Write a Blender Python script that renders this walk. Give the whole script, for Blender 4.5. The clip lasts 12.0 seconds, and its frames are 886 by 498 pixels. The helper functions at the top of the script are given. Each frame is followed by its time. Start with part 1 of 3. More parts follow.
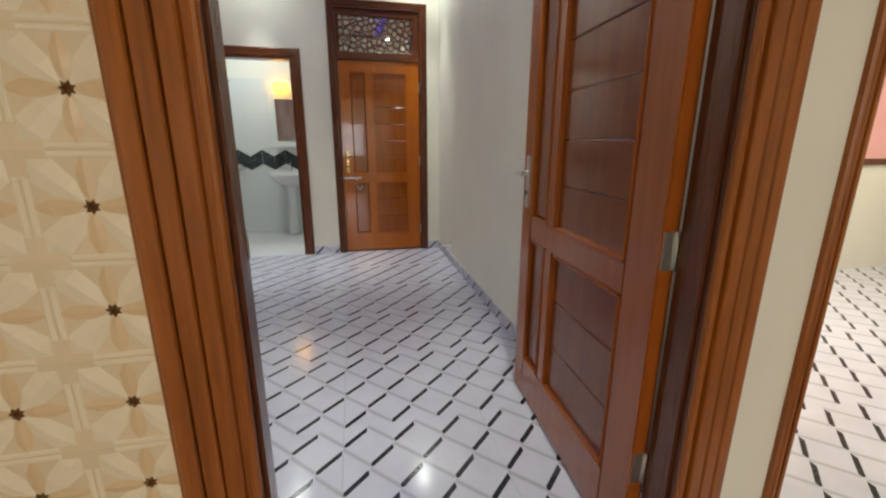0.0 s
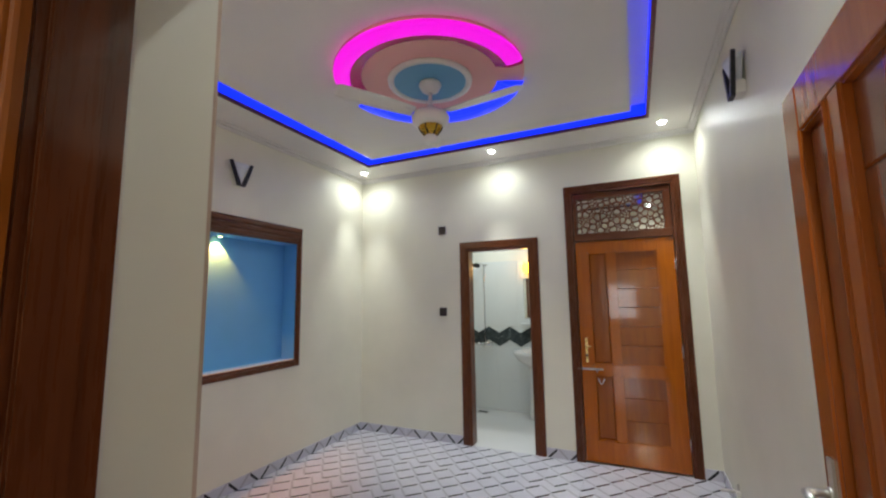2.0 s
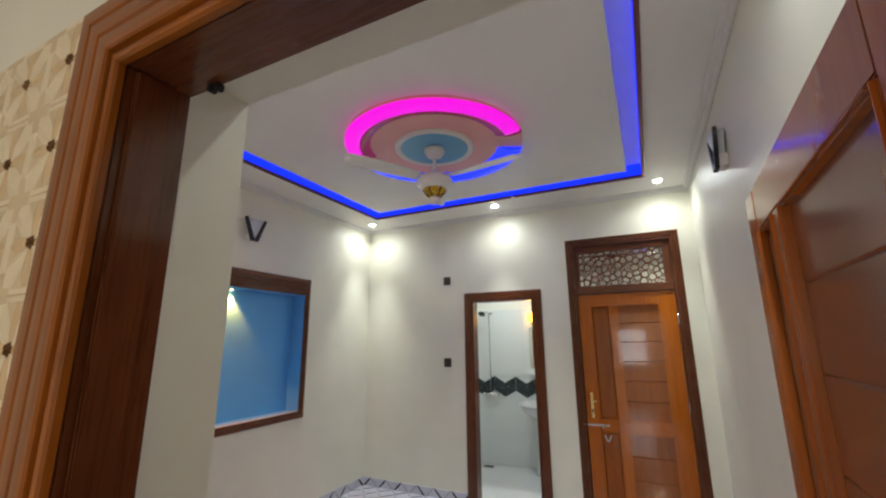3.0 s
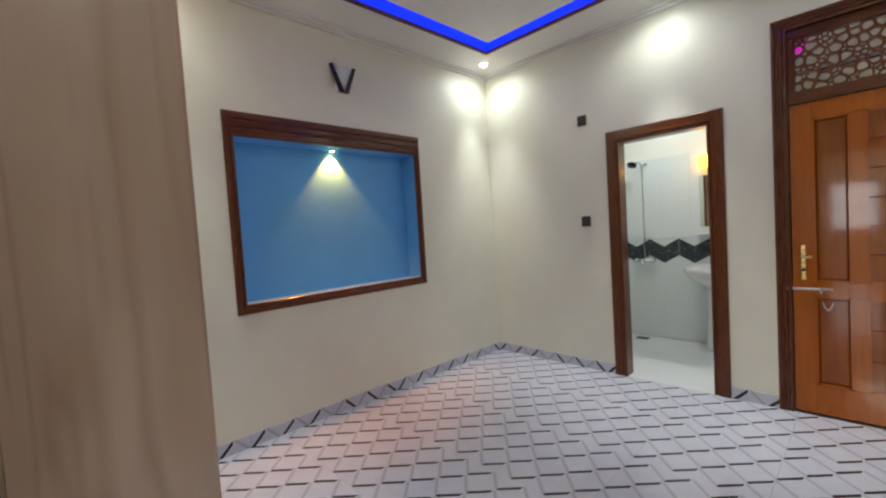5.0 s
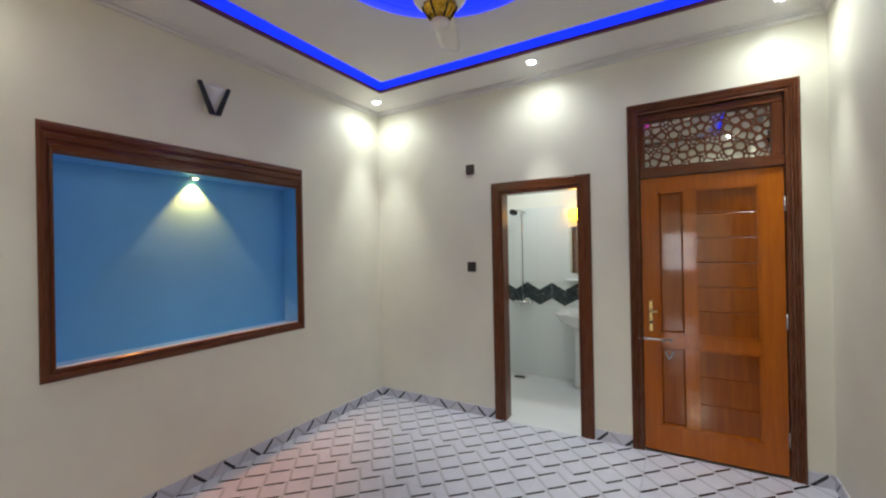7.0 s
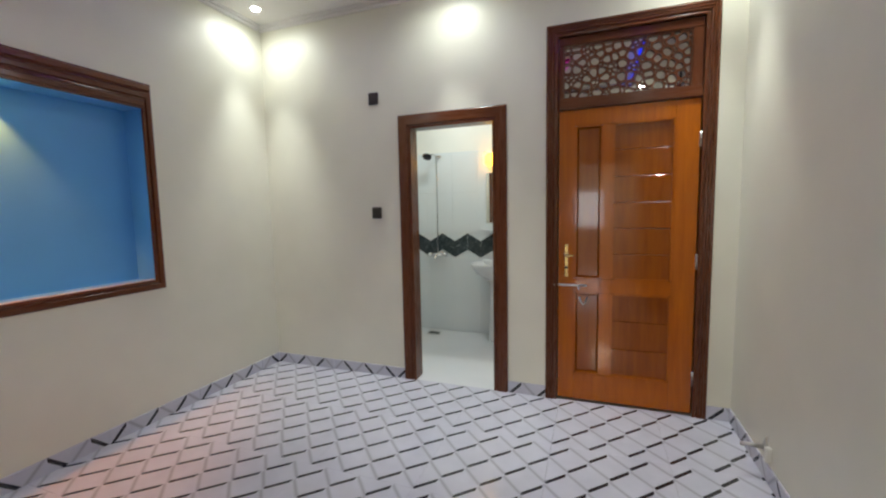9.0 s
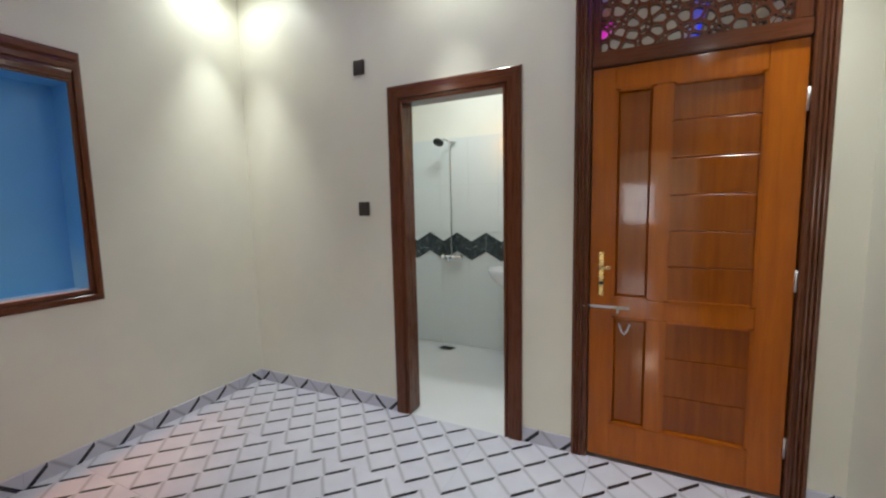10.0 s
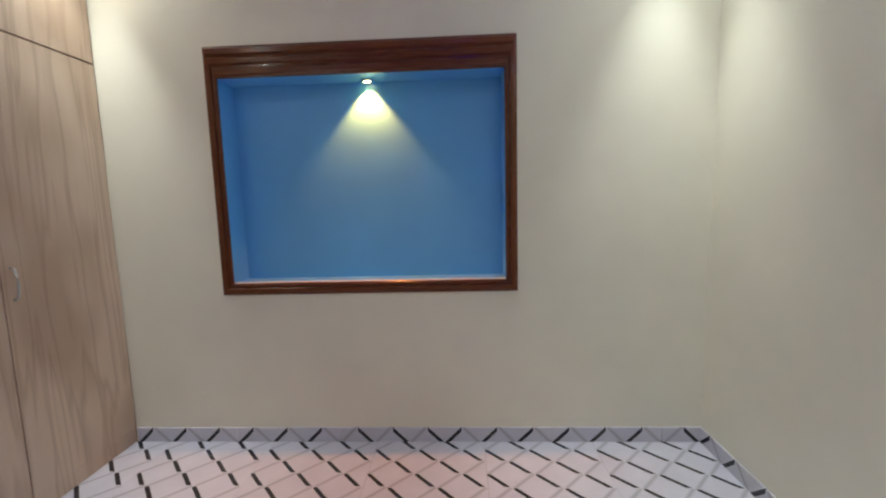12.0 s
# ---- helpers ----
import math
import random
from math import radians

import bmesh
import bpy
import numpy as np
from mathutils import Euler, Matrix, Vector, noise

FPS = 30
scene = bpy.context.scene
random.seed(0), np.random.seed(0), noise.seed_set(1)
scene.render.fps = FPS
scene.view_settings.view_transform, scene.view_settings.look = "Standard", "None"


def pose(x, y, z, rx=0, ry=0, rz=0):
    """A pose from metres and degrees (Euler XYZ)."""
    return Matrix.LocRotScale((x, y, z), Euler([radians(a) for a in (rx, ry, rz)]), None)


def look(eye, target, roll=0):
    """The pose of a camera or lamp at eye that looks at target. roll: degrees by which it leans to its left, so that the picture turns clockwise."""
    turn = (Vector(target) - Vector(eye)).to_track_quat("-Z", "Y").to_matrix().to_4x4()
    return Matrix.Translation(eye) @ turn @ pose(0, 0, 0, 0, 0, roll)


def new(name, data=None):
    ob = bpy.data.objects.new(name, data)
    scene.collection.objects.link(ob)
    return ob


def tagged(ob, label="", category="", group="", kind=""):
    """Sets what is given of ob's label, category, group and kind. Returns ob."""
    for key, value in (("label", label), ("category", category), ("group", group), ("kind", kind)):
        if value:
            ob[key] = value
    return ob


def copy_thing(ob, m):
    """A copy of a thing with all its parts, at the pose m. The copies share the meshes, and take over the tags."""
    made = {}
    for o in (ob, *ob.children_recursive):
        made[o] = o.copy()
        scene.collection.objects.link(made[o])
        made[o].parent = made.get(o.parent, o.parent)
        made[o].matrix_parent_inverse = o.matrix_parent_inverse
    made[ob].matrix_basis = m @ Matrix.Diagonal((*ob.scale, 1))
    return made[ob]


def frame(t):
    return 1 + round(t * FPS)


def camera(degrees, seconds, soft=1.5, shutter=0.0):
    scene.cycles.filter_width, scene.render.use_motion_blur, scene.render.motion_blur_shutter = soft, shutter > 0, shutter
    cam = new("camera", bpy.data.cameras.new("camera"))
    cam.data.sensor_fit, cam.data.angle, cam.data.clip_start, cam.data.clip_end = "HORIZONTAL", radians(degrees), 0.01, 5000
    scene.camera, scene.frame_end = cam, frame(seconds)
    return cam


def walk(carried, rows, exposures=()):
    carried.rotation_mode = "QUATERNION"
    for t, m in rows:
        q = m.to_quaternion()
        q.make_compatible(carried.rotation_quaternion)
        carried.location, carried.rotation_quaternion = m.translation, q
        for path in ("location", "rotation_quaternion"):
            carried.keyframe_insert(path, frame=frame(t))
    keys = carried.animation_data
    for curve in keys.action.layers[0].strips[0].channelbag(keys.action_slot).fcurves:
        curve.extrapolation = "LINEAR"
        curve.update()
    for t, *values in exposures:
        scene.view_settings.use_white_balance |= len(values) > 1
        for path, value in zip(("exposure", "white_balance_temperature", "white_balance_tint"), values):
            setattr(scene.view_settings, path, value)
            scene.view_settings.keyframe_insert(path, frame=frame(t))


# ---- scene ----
cam = camera(94.5, 12.0, soft=2.2)
PATH = [
    (0, (0.261, -0.053, 1.233), (0.666, 1.841, 0.735), 0.1),
    (0.5, (0.387, 0.151, 1.225), (0.357, 2.079, 0.695), -0.8),
    (1, (0.496, 0.342, 1.249), (-0.039, 2.229, 0.857), -1.5),
    (1.5, (0.585, 0.503, 1.397), (-0.214, 2.332, 1.267), -1.9),
    (2, (0.673, 0.485, 1.554), (-0.167, 2.284, 1.795), -0.9),
    (2.5, (0.749, 0.382, 1.632), (-0.091, 2.129, 2.123), 0.3),
    (3, (0.761, 0.388, 1.664), (-0.098, 2.141, 2.096), -0.5),
    (5, (0.52, 1.112, 1.405), (-0.926, 2.491, 1.314), -3.6),
    (5.5, (0.545, 1.331, 1.399), (-1.046, 2.542, 1.329), -3.7),
    (6, (0.55, 1.444, 1.471), (-0.987, 2.722, 1.536), -2.1),
    (6.5, (0.514, 1.373, 1.584), (-0.812, 2.864, 1.723), -1.0),
    (7, (0.452, 1.245, 1.576), (-0.574, 2.962, 1.58), -1.1),
    (7.5, (0.451, 1.205, 1.497), (-0.33, 3.041, 1.364), -1.5),
    (9.5, (0.377, 2.075, 1.41), (-0.316, 3.941, 1.214), -1.2),
    (10, (0.401, 2.47, 1.413), (-0.479, 4.254, 1.205), -1.2),
    (10.5, (0.308, 2.726, 1.409), (-0.799, 4.378, 1.197), -1.3),
    (11, (0.139, 3.004, 1.428), (-1.374, 4.292, 1.208), -2.0),
    (11.5, (-0.01, 3.242, 1.369), (-1.886, 3.912, 1.192), -2.4),
    (12, (-0.156, 3.415, 1.424), (-2.14, 3.324, 1.194), -1.5),
]
walk(cam, [(t, look(eye, target, roll)) for t, eye, target, roll in PATH])

# ---- light and exposure ----
scene.view_settings.exposure = 0.73
FZ = -0.02            # floor level
CZ = 3.10             # lower rim of the ceiling
WX, EX, NY, SY = -2.49, 1.25, 4.80, 1.01   # inner faces of the bedroom walls

world = bpy.data.worlds.new("world")
world.use_nodes = True
world.node_tree.nodes["Background"].inputs[0].default_value = (0.6, 0.7, 0.9, 1)
world.node_tree.nodes["Background"].inputs[1].default_value = 0.1
scene.world = world


def lamp(kind, name, m, energy, color, size=0.1, cone=None, blend=0.6):
    d = bpy.data.lights.new(name, kind)
    d.energy, d.color = energy, color
    if kind == "AREA":
        d.shape, d.size = "DISK", size
    else:
        d.shadow_soft_size = size
    if kind == "SPOT":
        d.spot_size, d.spot_blend = radians(cone or 120), blend
    ob = new(name, d)
    ob.matrix_world = m
    return ob


COOL, WARM = (0.94, 1.0, 0.965), (1.0, 0.72, 0.36)
SPOTS = [(-2.25, 4.50), (-0.62, 4.50), (0.98, 4.50), (-2.25, 1.455), (-0.62, 1.455), (0.98, 1.455)]
for sx, sy in SPOTS:
    lamp("SPOT", "downlight_beam", pose(sx, sy, CZ - 0.045), 60, COOL, 0.035, 52, 1.0)
    lamp("SPOT", "downlight_wash", pose(sx, sy, CZ - 0.045), 8.5, COOL, 0.035, 172, 1.0)
lamp("SPOT", "niche_beam", look((-2.615, 2.885, 2.115), (-2.79, 2.885, 1.2)), 34, (1.0, 0.30, 0.05), 0.012, 90, 0.5)
lamp("POINT", "bath_wall_light", pose(-0.66, 6.10, 1.98), 0.3, WARM, 0.05)
# added fill for the bathroom, an unseen lamp without a fixture
lamp("AREA", "bath_ceiling_light", pose(-1.0, 5.5, 2.80), 7, (0.88, 1.0, 1.0), 0.3)
lamp("AREA", "hall_ceiling_light", pose(0.60, -5.0, 3.0), 70, (1.0, 0.85, 0.58), 0.6)
# brightens the side room from out of view; no such lamp is known
lamp("AREA", "side_room_light", pose(3.6, 1.9, 3.0), 45, (1.0, 0.92, 0.8), 0.5)

# ---- materials ----


class Nodes:
    """A small helper to write node materials."""

    def __init__(self, name):
        self.mat = bpy.data.materials.new(name)
        self.mat.use_nodes = True
        self.t = self.mat.node_tree
        self.bsdf = self.t.nodes["Principled BSDF"]

    def node(self, kind, operation=None):
        n = self.t.nodes.new(kind)
        if operation:
            n.operation = operation
        return n

    def link(self, a, b):
        self.t.links.new(a, b)

    def put(self, socket, value):
        if isinstance(value, bpy.types.NodeSocket):
            self.link(value, socket)
        else:
            socket.default_value = value

    def math(self, op, a, b=0.0, c=None):
        n = self.node("ShaderNodeMath", operation=op)
        self.put(n.inputs[0], a)
        self.put(n.inputs[1], b)
        if c is not None:
            self.put(n.inputs[2], c)
        return n.outputs[0]

    def coords(self, scale=(1, 1, 1)):
        tc = self.node("ShaderNodeTexCoord")
        mp = self.node("ShaderNodeMapping")
        mp.inputs["Scale"].default_value = scale
        self.link(tc.outputs["Object"], mp.inputs[0])
        return mp.outputs[0]

    def noise(self, vec, scale, detail=4.0, rough=0.55, dist=0.0):
        n = self.node("ShaderNodeTexNoise")
        self.link(vec, n.inputs["Vector"])
        n.inputs["Scale"].default_value, n.inputs["Detail"].default_value = scale, detail
        n.inputs["Roughness"].default_value, n.inputs["Distortion"].default_value = rough, dist
        return n.outputs[0]

    def mix(self, fac, a, b, blend="MIX"):
        n = self.node("ShaderNodeMix")
        n.data_type, n.blend_type = "RGBA", blend
        self.put(n.inputs[0], fac)
        self.put(n.inputs[6], a)
        self.put(n.inputs[7], b)
        return n.outputs[2]

    def ramp(self, fac, *stops):
        n = self.node("ShaderNodeValToRGB")
        self.link(fac, n.inputs[0])
        e = n.color_ramp.elements
        while len(e) < len(stops):
            e.new(0.5)
        for el, (p, c) in zip(e, stops):
            el.position, el.color = p, (*c, 1)
        return n.outputs[0]

    def bump(self, height, strength, distance=0.002):
        n = self.node("ShaderNodeBump")
        n.inputs["Strength"].default_value, n.inputs["Distance"].default_value = strength, distance
        self.link(height, n.inputs["Height"])
        self.link(n.outputs[0], self.bsdf.inputs["Normal"])

    def set(self, **kw):
        for k, v in kw.items():
            self.put(self.bsdf.inputs[k.replace("_", " ")], v)
        return self


def paint(name, rgb, rough=0.45, spread=0.05, bump=0.12):
    n = Nodes(name)
    v = n.coords()
    big, fine = n.noise(v, 1.3, 3), n.noise(v, 160, 2)
    lo = tuple(c * (1 - spread) for c in rgb)
    hi = tuple(min(1, c * (1 + spread)) for c in rgb)
    n.set(Base_Color=n.ramp(big, (0.3, lo), (0.7, hi)), Roughness=rough)
    n.bump(fine, bump, 0.001)
    return n.mat


def wood(name, dark, light, rough=0.25, coat=0.6, scale=(14, 14, 0.9), grain=1.0, bump=0.05, sheen=0.13):
    n = Nodes(name)
    v = n.coords(scale)
    info = n.node("ShaderNodeObjectInfo")
    shift = n.node("ShaderNodeVectorMath", operation="ADD")
    off = n.node("ShaderNodeCombineXYZ")
    n.put(off.inputs[0], n.math("MULTIPLY", info.outputs["Random"], 13.0))
    n.put(off.inputs[2], n.math("MULTIPLY", info.outputs["Random"], 7.0))
    n.link(v, shift.inputs[0])
    n.link(off.outputs[0], shift.inputs[1])
    g = n.noise(shift.outputs[0], 1.6 * grain, 6, 0.6, 0.6)
    f = n.noise(shift.outputs[0], 9 * grain, 3, 0.6)
    both = n.math("ADD", n.math("MULTIPLY", g, 0.75), n.math("MULTIPLY", f, 0.25))
    n.set(Base_Color=n.ramp(both, (0.32, dark), (0.68, light)), Roughness=n.math("MULTIPLY_ADD", f, 0.12, rough - 0.06),
          Coat_Weight=coat, Coat_Roughness=sheen, Specular_IOR_Level=0.15)
    n.bump(f, bump, 0.001)
    return n.mat


def laminate(name):
    """Printed pale wood: broad wavering figure, darker streaks, fine grain and a few knots."""
    n = Nodes(name)
    v = n.coords((4.2, 4.2, 0.26))
    warp = n.noise(n.coords((2.2, 2.2, 0.9)), 1.0, 2)
    wide = n.noise(v, 1.0, 3, 0.5, 1.3)
    rings = n.math("ABSOLUTE", n.math("SUBTRACT", n.math("FRACT", n.math("ADD", n.math("MULTIPLY", wide, 5.0), n.math("MULTIPLY", warp, 2.0))), 0.5))
    fine = n.noise(n.coords((60, 60, 2.0)), 1.0, 4, 0.6)
    pale = n.ramp(warp, (0.42, (0.55, 0.41, 0.305)), (0.58, (0.76, 0.61, 0.48)))
    streak = n.math("MULTIPLY", n.math("SUBTRACT", 1.0, n.math("MULTIPLY", n.math("MINIMUM", rings, 0.22), 4.5)), 0.38)
    col = n.mix(streak, pale, (0.33, 0.20, 0.125, 1))
    col = n.mix(n.math("MULTIPLY", fine, 0.25), col, (0.42, 0.30, 0.20, 1))
    n.set(Base_Color=col, Roughness=n.math("MULTIPLY_ADD", fine, 0.15, 0.30), Specular_IOR_Level=0.4)
    n.bump(fine, 0.06, 0.001)
    return n.mat


def metal(name, rgb, rough=0.2, metallic=1.0):
    n = Nodes(name)
    f = n.noise(n.coords(), 60, 3)
    n.set(Base_Color=(*rgb, 1), Metallic=metallic, Roughness=n.math("MAXIMUM", n.math("MULTIPLY_ADD", f, 0.15, rough), 0.01))
    return n.mat


def glow(name, rgb, strength):
    n = Nodes(name)
    n.set(Base_Color=(*rgb, 1), Emission_Color=(*rgb, 1), Emission_Strength=strength, Roughness=0.5)
    return n.mat


def floor_tile(name):
    """White polished tile, printed with black bars and soft grey folds: six cells across and five along."""
    n = Nodes(name)
    tc = n.node("ShaderNodeTexCoord")
    sep = n.node("ShaderNodeSeparateXYZ")
    n.link(tc.outputs["Object"], sep.inputs[0])
    a, b = n.math("DIVIDE", sep.outputs[0], 0.64 / 6), n.math("DIVIDE", sep.outputs[1], 0.64 / 5)
    ia, ib = n.math("FLOOR", a), n.math("FLOOR", b)
    fa, fb = n.math("FRACT", a), n.math("FRACT", b)
    tile_row = n.math("FLOOR", n.math("DIVIDE", sep.outputs[1], 0.64))
    par = n.math("FLOORED_MODULO", n.math("ADD", n.math("ADD", ia, ib), tile_row), 2.0)
    even = n.math("LESS_THAN", par, 0.5)
    up = n.math("SUBTRACT", n.math("MULTIPLY", fa, 0.81), fb)
    bar = n.math("LESS_THAN", n.math("ABSOLUTE", n.math("SUBTRACT", up, 0.0)), 0.114)
    bar = n.math("MULTIPLY", bar, n.math("LESS_THAN", fa, 0.95))
    bar = n.math("MULTIPLY", bar, n.math("GREATER_THAN", fa, 0.03))
    bar = n.math("MULTIPLY", bar, even)
    down = n.math("SUBTRACT", n.math("MULTIPLY", n.math("SUBTRACT", 1.0, fa), 0.85), fb)
    fold = n.math("SUBTRACT", 1.0, n.math("MULTIPLY", n.math("ABSOLUTE", n.math("ADD", down, 0.06)), 6.0))
    fold = n.math("MULTIPLY", n.math("MAXIMUM", fold, 0.0), n.math("SUBTRACT", 1.0, even))
    v = tc.outputs["Object"]
    cloud = n.noise(v, 5, 5)
    white = n.ramp(cloud, (0.3, (0.58, 0.58, 0.66)), (0.7, (0.67, 0.67, 0.75)))
    grey = n.mix(n.math("MULTIPLY", fold, 0.62), white, (0.27, 0.27, 0.31, 1))
    dark = n.ramp(n.noise(v, 70, 4), (0.4, (0.012, 0.012, 0.016)), (0.75, (0.06, 0.06, 0.07)))
    n.set(Base_Color=n.mix(bar, grey, dark), Roughness=n.math("MULTIPLY_ADD", cloud, 0.08, 0.10), Specular_IOR_Level=0.5)
    n.bump(n.noise(v, 9, 2), 0.03, 0.002)
    return n.mat


def marble(name):
    n = Nodes(name)
    v = n.coords()
    f = n.noise(v, 14, 8, 0.7, 1.5)
    n.set(Base_Color=n.ramp(f, (0.45, (0.02, 0.03, 0.035)), (0.6, (0.06, 0.08, 0.09)), (0.72, (0.4, 0.42, 0.42))), Roughness=0.15)
    return n.mat


WALL = paint("cream_wall_paint", (0.82, 0.797, 0.675), 0.42)
CEIL = paint("ceiling_paint", (0.80, 0.775, 0.75), 0.6, 0.03)
HALLP = paint("hall_white_paint", (0.84, 0.82, 0.75), 0.5)
BLUEP = paint("blue_niche_paint", (0.135, 0.46, 0.88), 0.38, 0.08)
PINKP = paint("pink_rose_paint", (0.82, 0.42, 0.39), 0.5)
SKYP = paint("light_blue_rose_paint", (0.16, 0.45, 0.66), 0.5)
WHITEP = paint("white_enamel", (0.82, 0.80, 0.74), 0.3, 0.02)
FRAME = wood("dark_frame_wood", (0.092, 0.026, 0.009), (0.158, 0.046, 0.016), 0.28, 0.5)
CASING = wood("orange_casing_wood", (0.20, 0.054, 0.006), (0.40, 0.120, 0.015), 0.3, 0.5)
FRAME_X = wood("dark_frame_wood_across", (0.092, 0.026, 0.009), (0.158, 0.046, 0.016), 0.28, 0.5, (0.9, 14, 14))
FRAME_Y = wood("dark_frame_wood_along", (0.092, 0.026, 0.009), (0.158, 0.046, 0.016), 0.28, 0.5, (14, 0.9, 14))
CASING_X = wood("orange_casing_wood_across", (0.20, 0.054, 0.006), (0.40, 0.120, 0.015), 0.3, 0.5, (0.9, 14, 14))
DOORW = wood("amber_door_wood", (0.35, 0.080, 0.001), (0.50, 0.132, 0.002), 0.24, 0.6, sheen=0.06)
DOORP = wood("amber_door_panel_wood", (0.225, 0.050, 0.001), (0.33, 0.084, 0.002), 0.24, 0.6, sheen=0.06)
ENTRY = wood("mahogany_door_wood", (0.30, 0.072, 0.010), (0.41, 0.108, 0.015), 0.22, 0.7)
ENTRYP = wood("mahogany_panel_wood", (0.175, 0.040, 0.007), (0.25, 0.062, 0.011), 0.22, 0.7)
LAMIN = laminate("pale_wardrobe_laminate")
FLOOR = floor_tile("printed_floor_tile")
GROUT = paint("grey_grout", (0.45, 0.44, 0.45), 0.8)
BATHT = paint("white_glazed_tile", (0.76, 0.79, 0.80), 0.12, 0.02, 0.02)
BATHF = paint("white_bath_floor", (0.74, 0.75, 0.76), 0.25, 0.04, 0.05)
MARBLE = marble("dark_marble_tile")
CHROME = metal("chrome", (0.75, 0.75, 0.76), 0.1)
STEEL = metal("brushed_steel", (0.62, 0.61, 0.58), 0.28)
BRASS = metal("brass", (0.75, 0.55, 0.22), 0.2)
GOLD = metal("gold_plate", (0.70, 0.46, 0.06), 0.2)
BLACK = metal("black_metal", (0.02, 0.02, 0.022), 0.3, 0.3)
PLATE = metal("dark_bronze_plastic", (0.075, 0.062, 0.052), 0.3, 0.4)
GLASSY = metal("mirrored_transom_glass", (0.62, 0.60, 0.56), -0.055)
MIRROR = metal("mirror_glass", (0.8, 0.8, 0.8), -0.06)
CERAM = paint("white_ceramic", (0.82, 0.82, 0.82), 0.1, 0.01, 0.0)
FROST = paint("frosted_lamp_shade", (0.75, 0.78, 0.80), 0.3, 0.02, 0.0)
LED_B = glow("blue_led_cover", (0.004, 0.024, 1.0), 0.85)
LED_M = glow("magenta_led_cover", (1.0, 0.0, 0.86), 0.42)
BULB = glow("cool_lamp_glass", (0.90, 1.0, 0.95), 45.0)
BULBW = glow("warm_lamp_glass", (1.0, 0.45, 0.035), 5.0)
BULBN = glow("niche_lamp_glass", (1.0, 0.85, 0.35), 12.0)
SKYGLOW = glow("daylit_frosted_pane", (0.93, 0.97, 1.0), 5.0)
TRIMR = paint("maroon_trim_paint", (0.16, 0.045, 0.05), 0.4)
FLOW_B = paint("cream_flower_tile", (0.77, 0.62, 0.43), 0.25, 0.06, 0.02)
FLOW_T = paint("tan_flower_petal", (0.73, 0.54, 0.33), 0.25, 0.10, 0.02)
FLOW_W = paint("white_flower_petal", (0.84, 0.73, 0.56), 0.38, 0.03, 0.02)
# darker magenta puts the shade of the ring's sides into the colour
MAG_SHADE = paint("magenta_side_shade", (0.62, 0.01, 0.22), 0.2)
FLOW_S = paint("brown_flower_star", (0.16, 0.07, 0.02), 0.3)

# ---- mesh helpers ----


def mesh_of(bm, name, mats):
    bmesh.ops.recalc_face_normals(bm, faces=bm.faces)
    me = bpy.data.meshes.new(name)
    bm.to_mesh(me)
    bm.free()
    for m in mats if isinstance(mats, (list, tuple)) else [mats]:
        me.materials.append(m)
    return me


def part(name, bm, material, parent=None, label="", smooth=False):
    me = mesh_of(bm, name, material)
    if smooth:
        for p in me.polygons:
            p.use_smooth = True
    ob = new(name, me)
    ob.parent = parent
    if label:
        ob["label"] = label
    return ob


def box(x0, x1, y0, y1, z0, z1, bevel=0.0, bm=None, seg=2):
    out = bm or bmesh.new()
    tmp = bmesh.new()
    vs = [tmp.verts.new((x, y, z)) for x in (x0, x1) for y in (y0, y1) for z in (z0, z1)]
    for f in ((0, 1, 3, 2), (4, 6, 7, 5), (0, 4, 5, 1), (2, 3, 7, 6), (0, 2, 6, 4), (1, 5, 7, 3)):
        tmp.faces.new([vs[i] for i in f])
    bmesh.ops.recalc_face_normals(tmp, faces=tmp.faces)
    if bevel:
        bmesh.ops.bevel(tmp, geom=tmp.edges[:], offset=bevel, segments=seg, affect="EDGES", clamp_overlap=True)
    me = bpy.data.meshes.new("tmp")
    tmp.to_mesh(me)
    tmp.free()
    out.from_mesh(me)
    bpy.data.meshes.remove(me)
    return out


def lathe(profile, steps=32, bm=None, centre=(0, 0, 0), a0=0.0, a1=360.0):
    """Turns (radius, z) points round the z axis."""
    bm = bm or bmesh.new()
    full = abs(a1 - a0) >= 360
    count = steps if full else steps + 1
    rings = []
    for i in range(count):
        a = radians(a0 + (a1 - a0) * i / steps)
        rings.append([bm.verts.new((centre[0] + r * math.cos(a), centre[1] + r * math.sin(a), centre[2] + z)) for r, z in profile])
    for i in range(steps):
        p, q = rings[i], rings[(i + 1) % count]
        for j in range(len(profile) - 1):
            bm.faces.new((p[j], p[j + 1], q[j + 1], q[j]))
    if not full:
        for r in (rings[0], rings[-1]):
            bm.faces.new(r)
    bmesh.ops.remove_doubles(bm, verts=bm.verts, dist=1e-5)
    return bm


def tube(points, radius, sides=10, bm=None):
    bm = bm or bmesh.new()
    pts = [Vector(p) for p in points]
    rings = []
    for i, p in enumerate(pts):
        d = (pts[min(i + 1, len(pts) - 1)] - pts[max(i - 1, 0)]).normalized()
        q = d.to_track_quat("Z", "Y")
        rings.append([bm.verts.new(p + q @ Vector((radius * math.cos(6.28318 * k / sides), radius * math.sin(6.28318 * k / sides), 0))) for k in range(sides)])
    for a, b in zip(rings, rings[1:]):
        for k in range(sides):
            bm.faces.new((a[k], a[(k + 1) % sides], b[(k + 1) % sides], b[k]))
    bm.faces.new(rings[0])
    bm.faces.new(rings[-1])
    return bm


